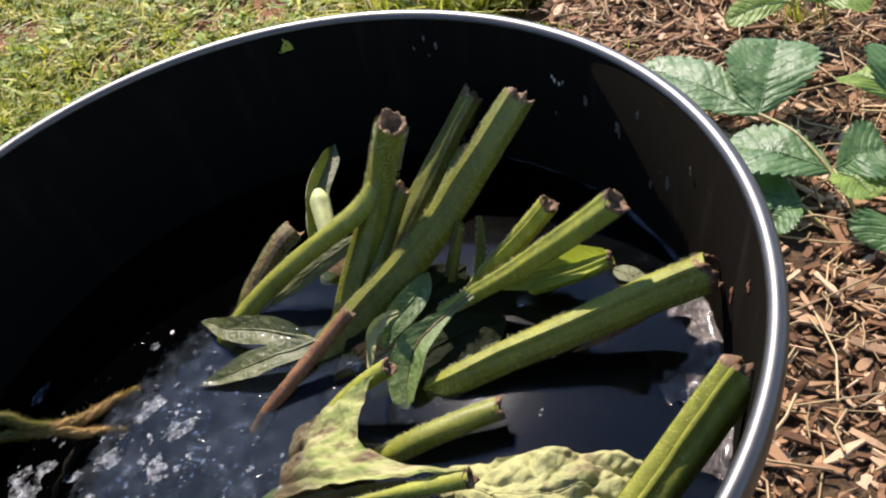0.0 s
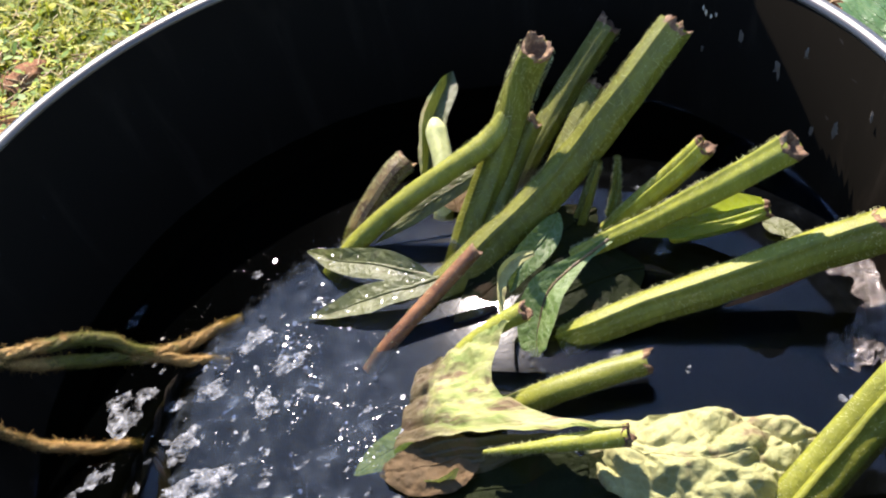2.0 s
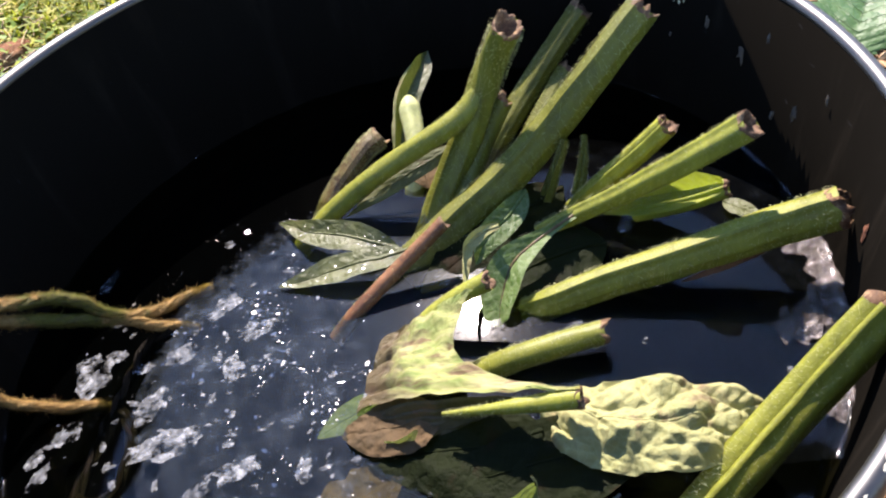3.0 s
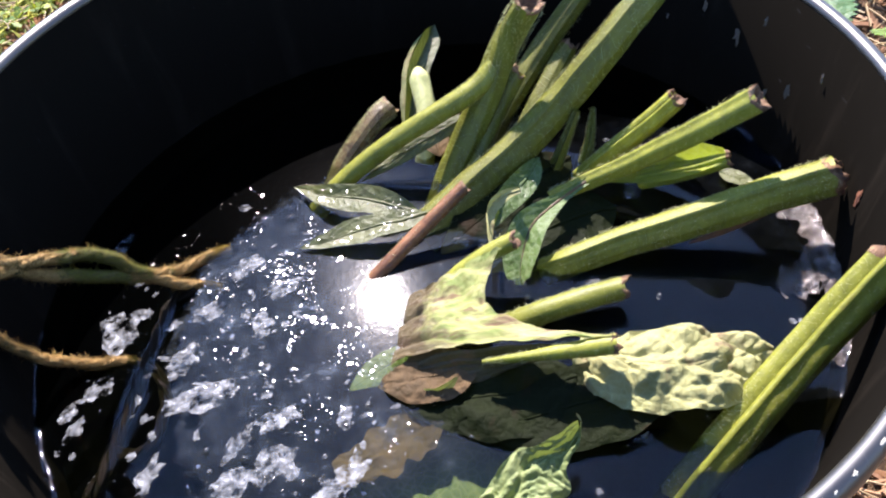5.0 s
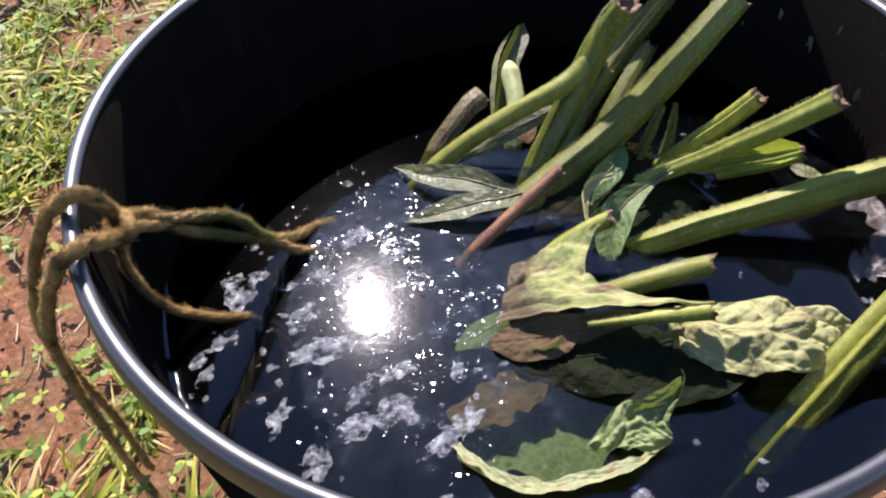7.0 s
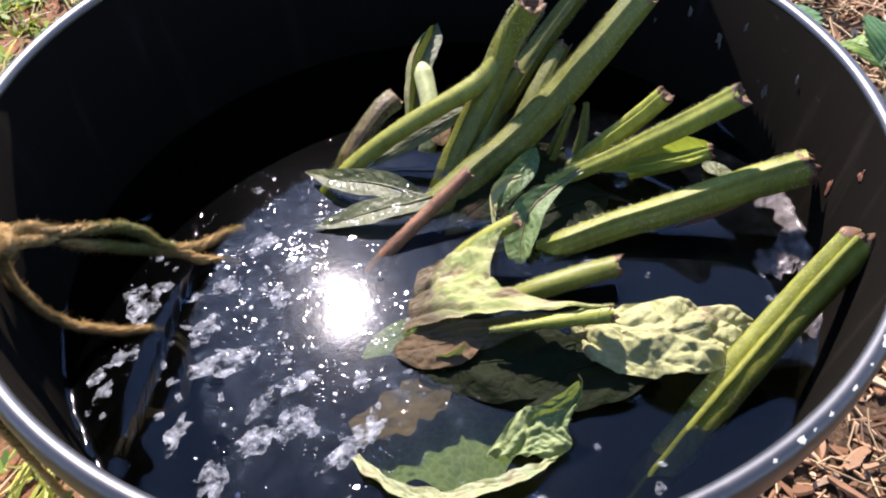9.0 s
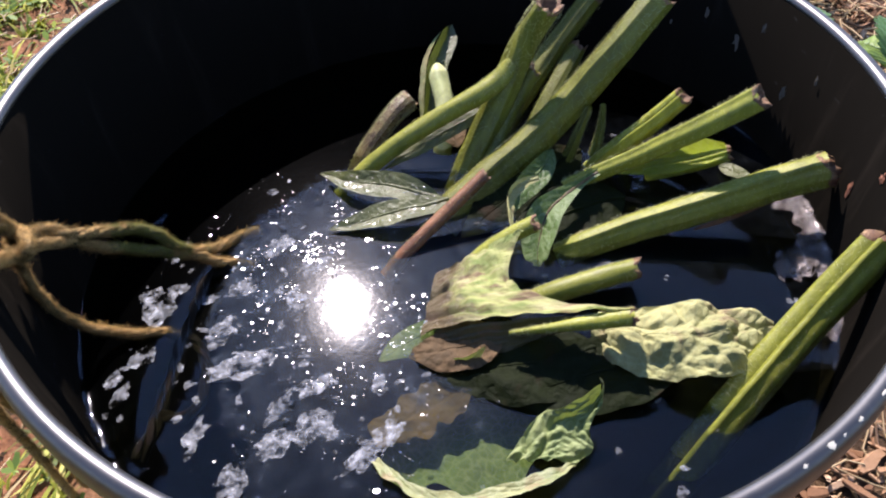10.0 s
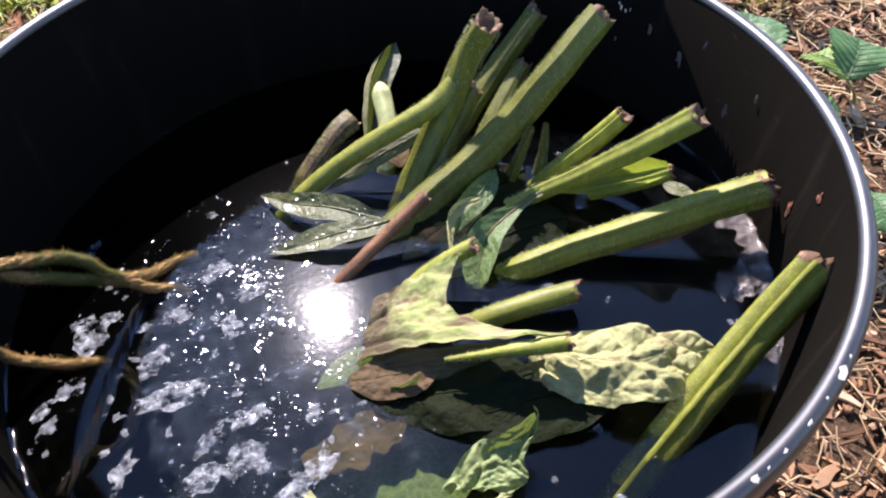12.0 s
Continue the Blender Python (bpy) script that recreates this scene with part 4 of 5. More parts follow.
leaf([(0.0984, 0.0110, 0.2241), (0.0740, 0.0085, 0.2249), (0.0495, 0.0021, 0.2219), (0.0248, -0.0024, 0.2159)], 0.0190, "green leaf under the stalks, darkened in colour for shade", LEAF_SHADE, up=(0.0, -0.2, 0.98), crumple=0.0022, seed=16)
leaf([(0.0887, 0.0524, 0.2247), (0.0595, 0.0370, 0.2278), (0.0349, 0.0255, 0.2239), (0.0101, 0.0130, 0.2161)], 0.0170, "wet leaf between the stalks, darkened in colour for shade", LEAF_SHADE, up=(0.1, -0.3, 0.95), crumple=0.0022, seed=17)
leaf([(0.0697, 0.0448, 0.2361), (0.0598, 0.0340, 0.2332), (0.0460, 0.0243, 0.2304), (0.0379, 0.0154, 0.2240)], 0.0075, "green leaf lying over the wet stalks", LEAF_GREEN, up=(0.3, -0.5, 0.8), fold=0.3, crumple=0.0012, seed=18)
leaf([(0.0242, 0.0780, 0.2224), (0.0226, 0.0961, 0.2299), (0.0246, 0.1081, 0.2316)], 0.0100, "brownish limp leaf behind the forked stalk", LEAF_ROT, up=(0.1, -0.8, 0.6), crumple=0.0015, seed=19)

# crumpled pale leaf
leaf([(0.0500, -0.0732, 0.2339), (0.0698, -0.0867, 0.2403), (0.0914, -0.0953, 0.2417), (0.1117, -0.0948, 0.2382), (0.1298, -0.0907, 0.2297)], 0.0182, "pale crumpled puckered leaf with purple-brown blotches", LEAF_PALE,
     up=(0.0, -0.15, 0.98), outline=lambda f: 0.25 + 0.8 * math.sin(math.pi * min(1, f * 0.85 + 0.12)) ** 0.7, crumple=0.0044, grain=54, nu=120, nv=80, seed=20, puffy=True, droop=0.30, veins=0.0006, vein_count=5, rib=0.0008)

# torn leaf whose crinkled lobe and curled margin rise from the water
torn = thing("comfrey_leaf", (-0.0041, -0.1199, 0.2205), "pale crinkled torn leaf, half sunk, with curled margins above water", "leaf", "leaves in the tub")
lay_uv(part("lobe", web_geo([(0.0397, -0.1095, 0.2460), (0.0259, -0.1115, 0.2380), (0.0147, -0.1084, 0.2310), (0.0029, -0.1151, 0.2250), (-0.0041, -0.1199, 0.2205)], [(0.0406, -0.1107, 0.2450), (0.0384, -0.1153, 0.2370), (0.0315, -0.1210, 0.2310), (0.0311, -0.1275, 0.2260), (0.0231, -0.1303, 0.2220)], 0.0, 0.0012, 21), LEAF_NET, torn), 60, 40)
add_blade(torn, [(0.0222, -0.1296, 0.2220), (0.0131, -0.1337, 0.2245), (0.0006, -0.1350, 0.2245), (-0.0125, -0.1352, 0.2225), (-0.0255, -0.1345, 0.2215), (-0.0364, -0.1308, 0.2222), (-0.0452, -0.1247, 0.2235), (-0.0515, -0.1159, 0.2225), (-0.0573, -0.1061, 0.2210)], 0.0048, LEAF_MARGIN, 0.0, None, up=(0.1, 0.25, 0.96), crumple=0.0014, grain=110, seed=22, fold=0.35, nu=110, nv=22,
          outline=lambda f: max(0.12, 0.5 + 0.35 * math.sin(math.pi * f) + 0.7 * noise.noise(Vector((f * 8, 5, 2)))))
add_blade(torn, [(0.0396, -0.1127, 0.2390), (0.0406, -0.1107, 0.2450), (0.0391, -0.1095, 0.2490)], 0.0016, LEAF_MARGIN, 0.0, None, up=(-0.6, 0.3, 0.7), crumple=0.0005, seed=25, outline=lambda f: 0.8 - 0.5 * f)
part("sunk_blade", blade_geo([(0.0239, -0.1020, 0.2150), (0.0041, -0.1004, 0.2060), (-0.0170, -0.1005, 0.2045), (-0.0380, -0.1008, 0.2045), (-0.0566, -0.1028, 0.2045)], 0.0220, (0, 0, 1), lambda f: max(0.05, math.sin(math.pi * min(1, f * 0.92 + 0.08)) ** 0.7 + 0.35 * noise.noise(Vector((f * 5, 2, 6)))), crumple=0.0012, seed=23)[0], LEAF_GREEN, torn, "green blade lying under the murky water")
leaf([(-0.0053, -0.0739, 0.2215), (-0.0211, -0.0806, 0.2172), (-0.0388, -0.0862, 0.2149), (-0.0564, -0.0898, 0.2141)], 0.0170, "rotten brown leaf floating in shreds", LEAF_ROT, up=(0, 0, 1), crumple=0.0020, grain=110, seed=24, rib=0, outline=lambda f: 0.35 + 0.35 * math.sin(math.pi * f) + 0.3 * noise.noise(Vector((f * 9, 3, 1))))
leaf([(0.0104, -0.0659, 0.2310), (-0.0022, -0.0634, 0.2280), (-0.0177, -0.0605, 0.2245), (-0.0330, -0.0552, 0.2195)], 0.0130, "dark brown wet rotten leaf under the wilted one", LEAF_ROT, up=(0.0, -0.2, 0.97), crumple=0.0022, grain=90, seed=61, rib=0.0006)
leaf([(-0.0095, -0.0698, 0.2225), (-0.0058, -0.0711, 0.2265), (0.0007, -0.0700, 0.2330)], 0.0062, "torn tan leaf tip standing out of the water", LEAF_TAN, up=(0.3, -0.8, 0.5), crumple=0.0012, grain=90, seed=62, rib=0.0005, outline=lambda f: 1.05 - 0.9 * f)
leaf([(-0.0086, -0.0408, 0.2190), (-0.0211, -0.0380, 0.2100), (-0.0347, -0.0398, 0.2055), (-0.0459, -0.0451, 0.2050)], 0.0090, "pale green rotting leaf end under the water", LEAF_GREEN, up=(0, 0, 1), crumple=0.0016, seed=63, rib=0.0006)
leaf([(0.1810, -0.0119, 0.2225), (0.1819, -0.0279, 0.2230), (0.1786, -0.0410, 0.2225), (0.1719, -0.0500, 0.2215)], 0.0105, "grey slimy leaf skin clinging beside the tub wall", SLIME, up=(0, 0, 1), crumple=0.0026, grain=110, seed=27, rib=0, nu=60, nv=34, outline=lambda f: max(0.15, 0.75 + 0.6 * noise.noise(Vector((f * 6, 3, 9)))))
leaf([(0.1494, -0.0565, 0.2210), (0.1597, -0.0553, 0.2235), (0.1697, -0.0560, 0.2235), (0.1754, -0.0627, 0.2215)], 0.0095, "pinkish grey slimy clump floating by the wall", SLIME, up=(0, 0, 1), crumple=0.0030, grain=110, seed=28, rib=0, nu=60, nv=34, outline=lambda f: max(0.15, 0.8 + 0.6 * noise.noise(Vector((f * 6, 7, 4)))))
leaf([(0.1776, -0.0478, 0.2215), (0.1726, -0.0670, 0.2230), (0.1626, -0.0854, 0.2225), (0.1515, -0.0984, 0.2215)], 0.0085, "whitish wet leaf shred by the wall", SLIME, up=(0, 0, 1), crumple=0.0026, grain=120, seed=64, rib=0, nu=60, nv=34, outline=lambda f: max(0.12, 0.7 + 0.7 * noise.noise(Vector((f * 7, 1, 4)))))
leaf([(0.1561, 0.0201, 0.2235), (0.1622, 0.0121, 0.2235), (0.1685, 0.0047, 0.2225)], 0.0050, "silvery brown limp leaf lying behind the sunlit stalk", LEAF_GREY, up=(0, 0, 1), crumple=0.0014, grain=90, seed=65, rib=0.0006)
leaf([(0.1211, -0.0229, 0.2250), (0.1399, -0.0235, 0.2290), (0.1626, -0.0242, 0.2350)], 0.0013, "thin dry pinkish strip peeling under the sunlit stalk", STALK_RED, up=(-0.2, -0.6, 0.7), crumple=0.0003, seed=66, rib=0)
leaf([(0.0225, 0.1925, 0.3070), (0.0270, 0.1912, 0.3040), (0.0310, 0.1902, 0.3025), (0.0350, 0.1890, 0.3000)], 0.0044, "small yellow-green leaf scrap stuck to the tub wall", LEAF_YELLOW, name="leaf_scrap", group="", rib=0, up=(0, -1, 0.1), crumple=0.0006, seed=29, nu=14, nv=8)


# ---- scum on the water ----
def flake_geo(x, y, size, rng, long=1.0, turn=0.0, z=0.0005):
    n, m = 26, 5
    vs = [(x, y, WATER_Z + z)]
    ph = rng.uniform(0, 50)
    for k in range(1, m + 1):
        for j in range(n):
            a = 2 * math.pi * j / n
            e = 1 + 0.55 * noise.noise(Vector((math.cos(a) * 1.6, math.sin(a) * 1.6, ph))) + 0.35 * noise.noise(Vector((math.cos(a) * 4, math.sin(a) * 4, ph + 7)))
            r = size * e * k / m
            px, py = r * long * math.cos(a), r * math.sin(a) / long
            h = z * (1 - (k / m) ** 3) + 0.0005 * noise.noise(Vector((px * 260, py * 260, ph))) * (k < m)
            vs.append((x + px * math.cos(turn) - py * math.sin(turn), y + px * math.sin(turn) + py * math.cos(turn), WATER_Z + max(0.0003, h)))
    fs = [(0, 1 + j, 1 + (j + 1) % n) for j in range(n)]
    for k in range(m - 1):
        fs += [(1 + k * n + j, 1 + (k + 1) * n + j, 1 + (k + 1) * n + (j + 1) % n, 1 + k * n + (j + 1) % n) for j in range(n)]
    return vs, fs


rng = random.Random(77)
for x, y, size, long, turn in ((-0.1451, 0.0079, 0.0135, 1.3, 1.1), (-0.1548, -0.0224, 0.007, 1.1, 1.0), (-0.108, -0.04, 0.0118, 1.5, 0.1), (-0.0799, -0.0825, 0.011, 1.1, 0.3),
                               (-0.0605, -0.1019, 0.0088, 1.7, 0.6), (-0.0492, -0.095, 0.0075, 1.2, 0.3), (-0.1682, -0.0319, 0.0048, 1.3, 0.9), (-0.1173, -0.1011, 0.0085, 1.2, 1.2),
                               (-0.0765, -0.0603, 0.008, 1.3, 0.2), (-0.0982, -0.0869, 0.009, 1.1, 0.5), (-0.1175, -0.0189, 0.0085, 1.3, 1.1), (-0.1647, -0.0416, 0.0052, 1.4, 0.9),
                               (-0.1046, 0.0071, 0.0075, 1.2, 0.4), (-0.0845, 0.0305, 0.0085, 1.4, 0.6), (-0.0691, 0.0115, 0.0080, 1.3, 0.2), (-0.0790, -0.0083, 0.0070, 1.2, 1.4),
                               (-0.0944, -0.0684, 0.0072, 1.6, 0.9), (-0.1311, -0.0723, 0.0060, 1.3, 0.9), (0.1143, 0.0226, 0.0080, 1.3, 0.5)):
    tagged(part("scum_patch", Geo().add(*flake_geo(x, y, size * 0.85, rng, long, turn)), SCUM, None), "thin whitish scum patch floating on the water", "scum", "scum patches")


def scum_specks():
    r = random.Random(9)
    g = Geo()
    for _ in range(190):
        cx, cy, sp = r.choice(((-0.0839, -0.0182, 0.035), (-0.0844, 0.0224, 0.03), (-0.0578, -0.0897, 0.03), (-0.1088, -0.0578, 0.04), (0.0214, -0.1215, 0.06), (0.1260, -0.0657, 0.04), (-0.1298, -0.0265, 0.03)))
        x, y = r.gauss(cx, sp), r.gauss(cy, sp)
        if math.hypot(x, y) > WATER_R - 0.006:
            continue
        g.add(*flake_geo(x, y, abs(r.gauss(0.0008, 0.0013)) + 0.0005, r, r.uniform(1, 1.6), r.uniform(0, 3), 0.0005))
    return tagged(part("scum_specks", g, SCUM, None), "scattered small flecks of whitish scum on the water", "scum", kind="stuff")


scum_specks()


def leaf_glints():
    """Flat glossy facets added just above the limp leaves near the thin stalk, for wet glints."""
    r = random.Random(37)
    g = Geo()
    for line, width in ((((0.0039, 0.0360, 0.2272), (-0.0158, 0.0462, 0.2305), (-0.0376, 0.0597, 0.2286), (-0.0558, 0.0779, 0.2239)), 0.0072), (((0.0082, 0.0332, 0.2271), (-0.0133, 0.0302, 0.2283), (-0.0364, 0.0322, 0.2260), (-0.0570, 0.0342, 0.2223)), 0.0068)):
        pts = spline(line, 60)
        t, s, u = frames_along(pts)
        for _ in range(110):
            i = r.randrange(6, 56)
            w = width * math.sin(math.pi * i / 60) ** 0.8
            p = pts[i] + s[i] * w * (r.choice((-1, 1)) * r.uniform(0.75, 1.02) if r.random() < 0.6 else r.uniform(-0.8, 0.8)) + np.array((0, 0, 0.0018))
            q = min(0.0009, 0.00010 + 0.00014 * r.paretovariate(2.1))
            m = pose(*p, r.gauss(0, 6), r.gauss(0, 6), r.uniform(0, 360))
            g.add([tuple(m @ Vector((q * r.uniform(0.5, 1.1) * math.cos(1.0472 * j), q * r.uniform(0.4, 0.8) * math.sin(1.0472 * j), 0))) for j in range(6)], [tuple(range(6))])
    return tagged(part("leaf_glint_facets", g, GLITTER, None, "", False), "tiny glossy facets added for glints on the wet grey-green leaves", "water drops", kind="stuff")


leaf_glints()


def glitter():
    """Tilted glossy facets added around the sun's glint, for the sparkles of the wet film."""
    r = random.Random(29)
    g = Geo()
    for _ in range(3200):
        cx, cy, sp = r.choice(((-0.0741, 0.0067, 0.03), (-0.0795, 0.0323, 0.028), (-0.0584, -0.0394, 0.03), (-0.0578, -0.0897, 0.028), (-0.0890, -0.0180, 0.035), (-0.0439, 0.0003, 0.02), (-0.0640, 0.0062, 0.016), (-0.0543, 0.0361, 0.018), (-0.0485, -0.0297, 0.014)))
        x, y, q = r.gauss(cx, sp), r.gauss(cy, sp), min(0.0016, 0.00007 + 0.00016 * r.paretovariate(1.9))
        if math.hypot(x, y) > WATER_R - 0.006 or noise.noise(Vector((x * 55, y * 55, 3.0))) + 0.5 * noise.noise(Vector((x * 140, y * 140, 8.0))) < r.uniform(-0.1, 0.25):
            continue
        m = pose(x, y, WATER_Z + 0.0007, r.gauss(0, 4), r.gauss(0, 4), r.uniform(0, 360))
        n = 7
        g.add([tuple(m @ Vector((q * r.uniform(0.5, 1.1) * math.cos(6.283 * i / n), q * r.uniform(0.4, 0.8) * math.sin(6.283 * i / n), 0))) for i in range(n)], [tuple(range(n))])
    return tagged(part("water_glint_facets", g, GLITTER, None, "", False), "tiny tilted glossy facets added for sparkles on the water's wet film", "scum", kind="stuff")


glitter()


def bubbles():
    r = random.Random(19)
    g = Geo()
    for _ in range(260):
        cx, cy, sp = r.choice(((-0.0743, 0.0219, 0.028), (-0.0686, -0.0289, 0.03), (-0.0479, -0.0849, 0.025), (-0.0881, -0.0888, 0.03), (-0.1094, -0.0172, 0.03), (-0.0495, 0.0612, 0.012), (0.0400, -0.0233, 0.006), (0.0980, -0.1232, 0.012)))
        x, y, q = r.gauss(cx, sp), r.gauss(cy, sp), min(0.0018, 0.0003 + r.expovariate(2600))
        if math.hypot(x, y) > WATER_R - 0.006:
            continue
        vs = [(x, y, WATER_Z + 0.0008 + q)]
        for e in (0.95, 0.65, 0.2):
            vs += [(x + q * math.cos(b * 0.785) * (1.05 - e * 0.75), y + q * math.sin(b * 0.785) * (1.05 - e * 0.75), WATER_Z + 0.0008 + q * e * 0.95) for b in range(8)]
        fs = [(0, 1 + b, 1 + (b + 1) % 8) for b in range(8)]
        for k in (0, 1):
            fs += [(1 + k * 8 + b, 9 + k * 8 + b, 9 + k * 8 + (b + 1) % 8, 1 + k * 8 + (b + 1) % 8) for b in range(8)]
        g.add(vs, fs)
    return tagged(part("bubbles", g, BUBBLE, None), "tiny shining bubbles on the water", "bubbles", kind="stuff")


bubbles()


# ---- rope ----
def rope_length(owner, points, radius, seed, rows=90, name="rope_length", material=None):
    r = random.Random(seed)
    line = spline(points, rows)
    line = line + np.array([tuple(noise.noise_vector(Vector(p) * 75 + Vector((seed * 3.0, 0, 0)))) for p in line]) * 0.0011
    t, s, u = frames_along(line, (0.2, 0.3, 0.93))
    dist = np.concatenate([[0], np.cumsum(np.linalg.norm(np.diff(line, axis=0), axis=1))])
    g = Geo()
    for k in range(3):
        turn = dist / (radius * 11.0) * 2 * math.pi + k * 2.094
        loose = np.array([1 + 0.45 * noise.noise(Vector(p) * 90 + Vector((k * 5.0, 0, 0))) for p in line])[:, None]
        strand = line + (s * np.cos(turn)[:, None] + u * np.sin(turn)[:, None]) * radius * 0.46 * loose
        tube = sweep(strand, lambda f: radius * 0.50, round_section, 8, (0.2, 0.3, 0.93), 0.8)
        g.add(tube.v, tube.f)
    part(name, g, material or ROPE, owner, "dark waterlogged rope" if material else "")
    if material:
        return
    h = Geo()
    for _ in range(int(dist[-1] * 52000)):
        i = r.randrange(1, rows - 1)
        a = r.uniform(0, 6.283)
        o = s[i] * math.cos(a) + u[i] * math.sin(a)
        b = line[i] + o * radius * 0.85 + t[i] * r.uniform(-1, 1) * dist[-1] / rows
        e = b + (o * r.uniform(0.2, 1.0) + t[i] * r.uniform(-1.3, 1.3) + np.cross(o, t[i]) * r.uniform(-0.8, 0.8)) * (r.uniform(0.0007, 0.0022) if r.random() < 0.9 else r.uniform(0.0022, 0.0042))
        w = np.cross(o, t[i]) * 0.00016
        w2 = t[i] * 0.00018
        h.add([b - w, b + w, b + w2, e], [(0, 1, 3), (1, 2, 3), (2, 0, 3)])
    part("fuzz", h, FUZZ, owner, "loose fuzzy fibres")


rope = thing("rope", (-0.19, -0.03, 0.318), "fuzzy brown jute rope looped over the tub rim into the water", "rope")
rope_length(rope, [(-0.1776, -0.0188, 0.3020), (-0.1715, -0.0075, 0.2970), (-0.1617, -0.0062, 0.2890), (-0.1517, 0.0035, 0.2800), (-0.1425, 0.0122, 0.2700), (-0.1357, 0.0181, 0.2580), (-0.1312, 0.0200, 0.2470), (-0.1246, 0.0241, 0.2370), (-0.1158, 0.0344, 0.2260), (-0.1038, 0.0462, 0.2190), (-0.0947, 0.0545, 0.2120)], 0.0027, 1)
rope_length(rope, [(-0.1766, -0.0188, 0.3000), (-0.1644, -0.0081, 0.2880), (-0.1541, -0.0023, 0.2760), (-0.1455, 0.0051, 0.2640), (-0.1373, 0.0126, 0.2520), (-0.1260, 0.0202, 0.2380), (-0.1099, 0.0258, 0.2210), (-0.1006, 0.0281, 0.2120)], 0.0025, 2)
rope_length(rope, [(-0.1787, -0.0234, 0.3000), (-0.1823, -0.0194, 0.2900), (-0.1846, -0.0156, 0.2720), (-0.1832, -0.0125, 0.2540), (-0.1768, -0.0107, 0.2380), (-0.1685, -0.0097, 0.2290), (-0.1548, -0.0100, 0.2230), (-0.1440, -0.0095, 0.2190), (-0.1389, -0.0065, 0.2120)], 0.0022, 3)
rope_length(rope, [(-0.1784, -0.0169, 0.3020), (-0.1788, -0.0193, 0.3120), (-0.1819, -0.0217, 0.3220), (-0.1874, -0.0245, 0.3275), (-0.1949, -0.0254, 0.3250), (-0.2055, -0.0199, 0.3120), (-0.2216, -0.0076, 0.2850), (-0.2371, 0.0035, 0.2500), (-0.2497, 0.0139, 0.2150), (-0.2541, 0.0247, 0.1700), (-0.2554, 0.0348, 0.1250), (-0.2555, 0.0432, 0.0700), (-0.2546, 0.0441, 0.0200)], 0.0028, 4, 110)
rope_length(rope, [(-0.1750, -0.0236, 0.3020), (-0.1787, -0.0369, 0.3120), (-0.1830, -0.0478, 0.3220), (-0.1858, -0.0578, 0.3275), (-0.1924, -0.0581, 0.3220), (-0.2076, -0.0434, 0.2950), (-0.2229, -0.0275, 0.2620), (-0.2342, -0.0144, 0.2300), (-0.2443, 0.0019, 0.1900), (-0.2532, 0.0166, 0.1450), (-0.2586, 0.0283, 0.0950), (-0.2610, 0.0349, 0.0350), (-0.2498, 0.0232, 0.0080), (-0.2308, 0.0028, 0.0060)], 0.0029, 5, 120)
rope_length(rope, [(-0.1796, -0.0134, 0.3040), (-0.1735, -0.0220, 0.3090), (-0.1708, -0.0295, 0.3090), (-0.1737, -0.0297, 0.3050), (-0.1804, -0.0222, 0.3000), (-0.1834, -0.0142, 0.2990), (-0.1778, -0.0177, 0.3050)], 0.0028, 6, 50, "knot")
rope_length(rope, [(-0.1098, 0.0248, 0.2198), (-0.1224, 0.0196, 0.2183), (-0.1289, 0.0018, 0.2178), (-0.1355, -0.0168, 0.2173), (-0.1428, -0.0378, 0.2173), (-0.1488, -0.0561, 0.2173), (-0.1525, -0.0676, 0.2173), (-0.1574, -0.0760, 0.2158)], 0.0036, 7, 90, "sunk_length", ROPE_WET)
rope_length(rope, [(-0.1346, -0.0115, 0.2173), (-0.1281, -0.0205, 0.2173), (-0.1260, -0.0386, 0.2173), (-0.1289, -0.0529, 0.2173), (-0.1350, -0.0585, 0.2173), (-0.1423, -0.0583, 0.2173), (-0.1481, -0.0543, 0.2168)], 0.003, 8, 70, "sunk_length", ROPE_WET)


# ---- strawberry plants ----
def berry_outline(f):
    return max(0.04, (math.sin(math.pi * min(1, f) ** 1.18)) ** 0.55 if f < 0.985 else 0.2)


def leaflet(owner, base, tip, width, material, seed, up, fold=0.28):
    b, t = np.array(base), np.array(tip)
    mid = (b + t) / 2 + np.array(up) / np.linalg.norm(up) * 0.006
    g, line, tt, s, u = blade_geo([b, b + (mid - b) * 0.5, mid, mid + (t - mid) * 0.55, t], width, up, berry_outline, fold, 0.10, 0.0016, 40, 130, 24, seed, 13, veins=0.0007, vein_count=8)
    ob = part("leaflet", g, material, owner)
    part("midvein", sweep(line + u * 0.0002, lambda f: 0.0007 * (1.05 - f), round_section, 6), BERRY_VEIN, ob, "pale middle vein")
    for k in range(1, 8):
        for side in (-1, 1):
            run = []
            for m in range(9):
                v = 0.92 * m / 8
                i = int(round((k - 0.7 + 1.6 * v) / 8 * 129))
                if i > 127:
                    break
                run.append(np.array(g.v[i * 24 + int(round((1 + side * v) / 2 * 23))]) + u[i] * 0.0001)
            if len(run) > 3:
                part("side_vein", sweep(spline(run, 12), lambda f: 0.00026 * (1.1 - f), round_section, 5, up), BERRY_VEIN, ob)


def petiole(owner, points, r=0.0016):
    line = spline(points, 24)
    part("leaf_stalk", sweep(line, lambda f: r * (1.1 - 0.3 * f), round_section, 8), PETIOLE, owner)


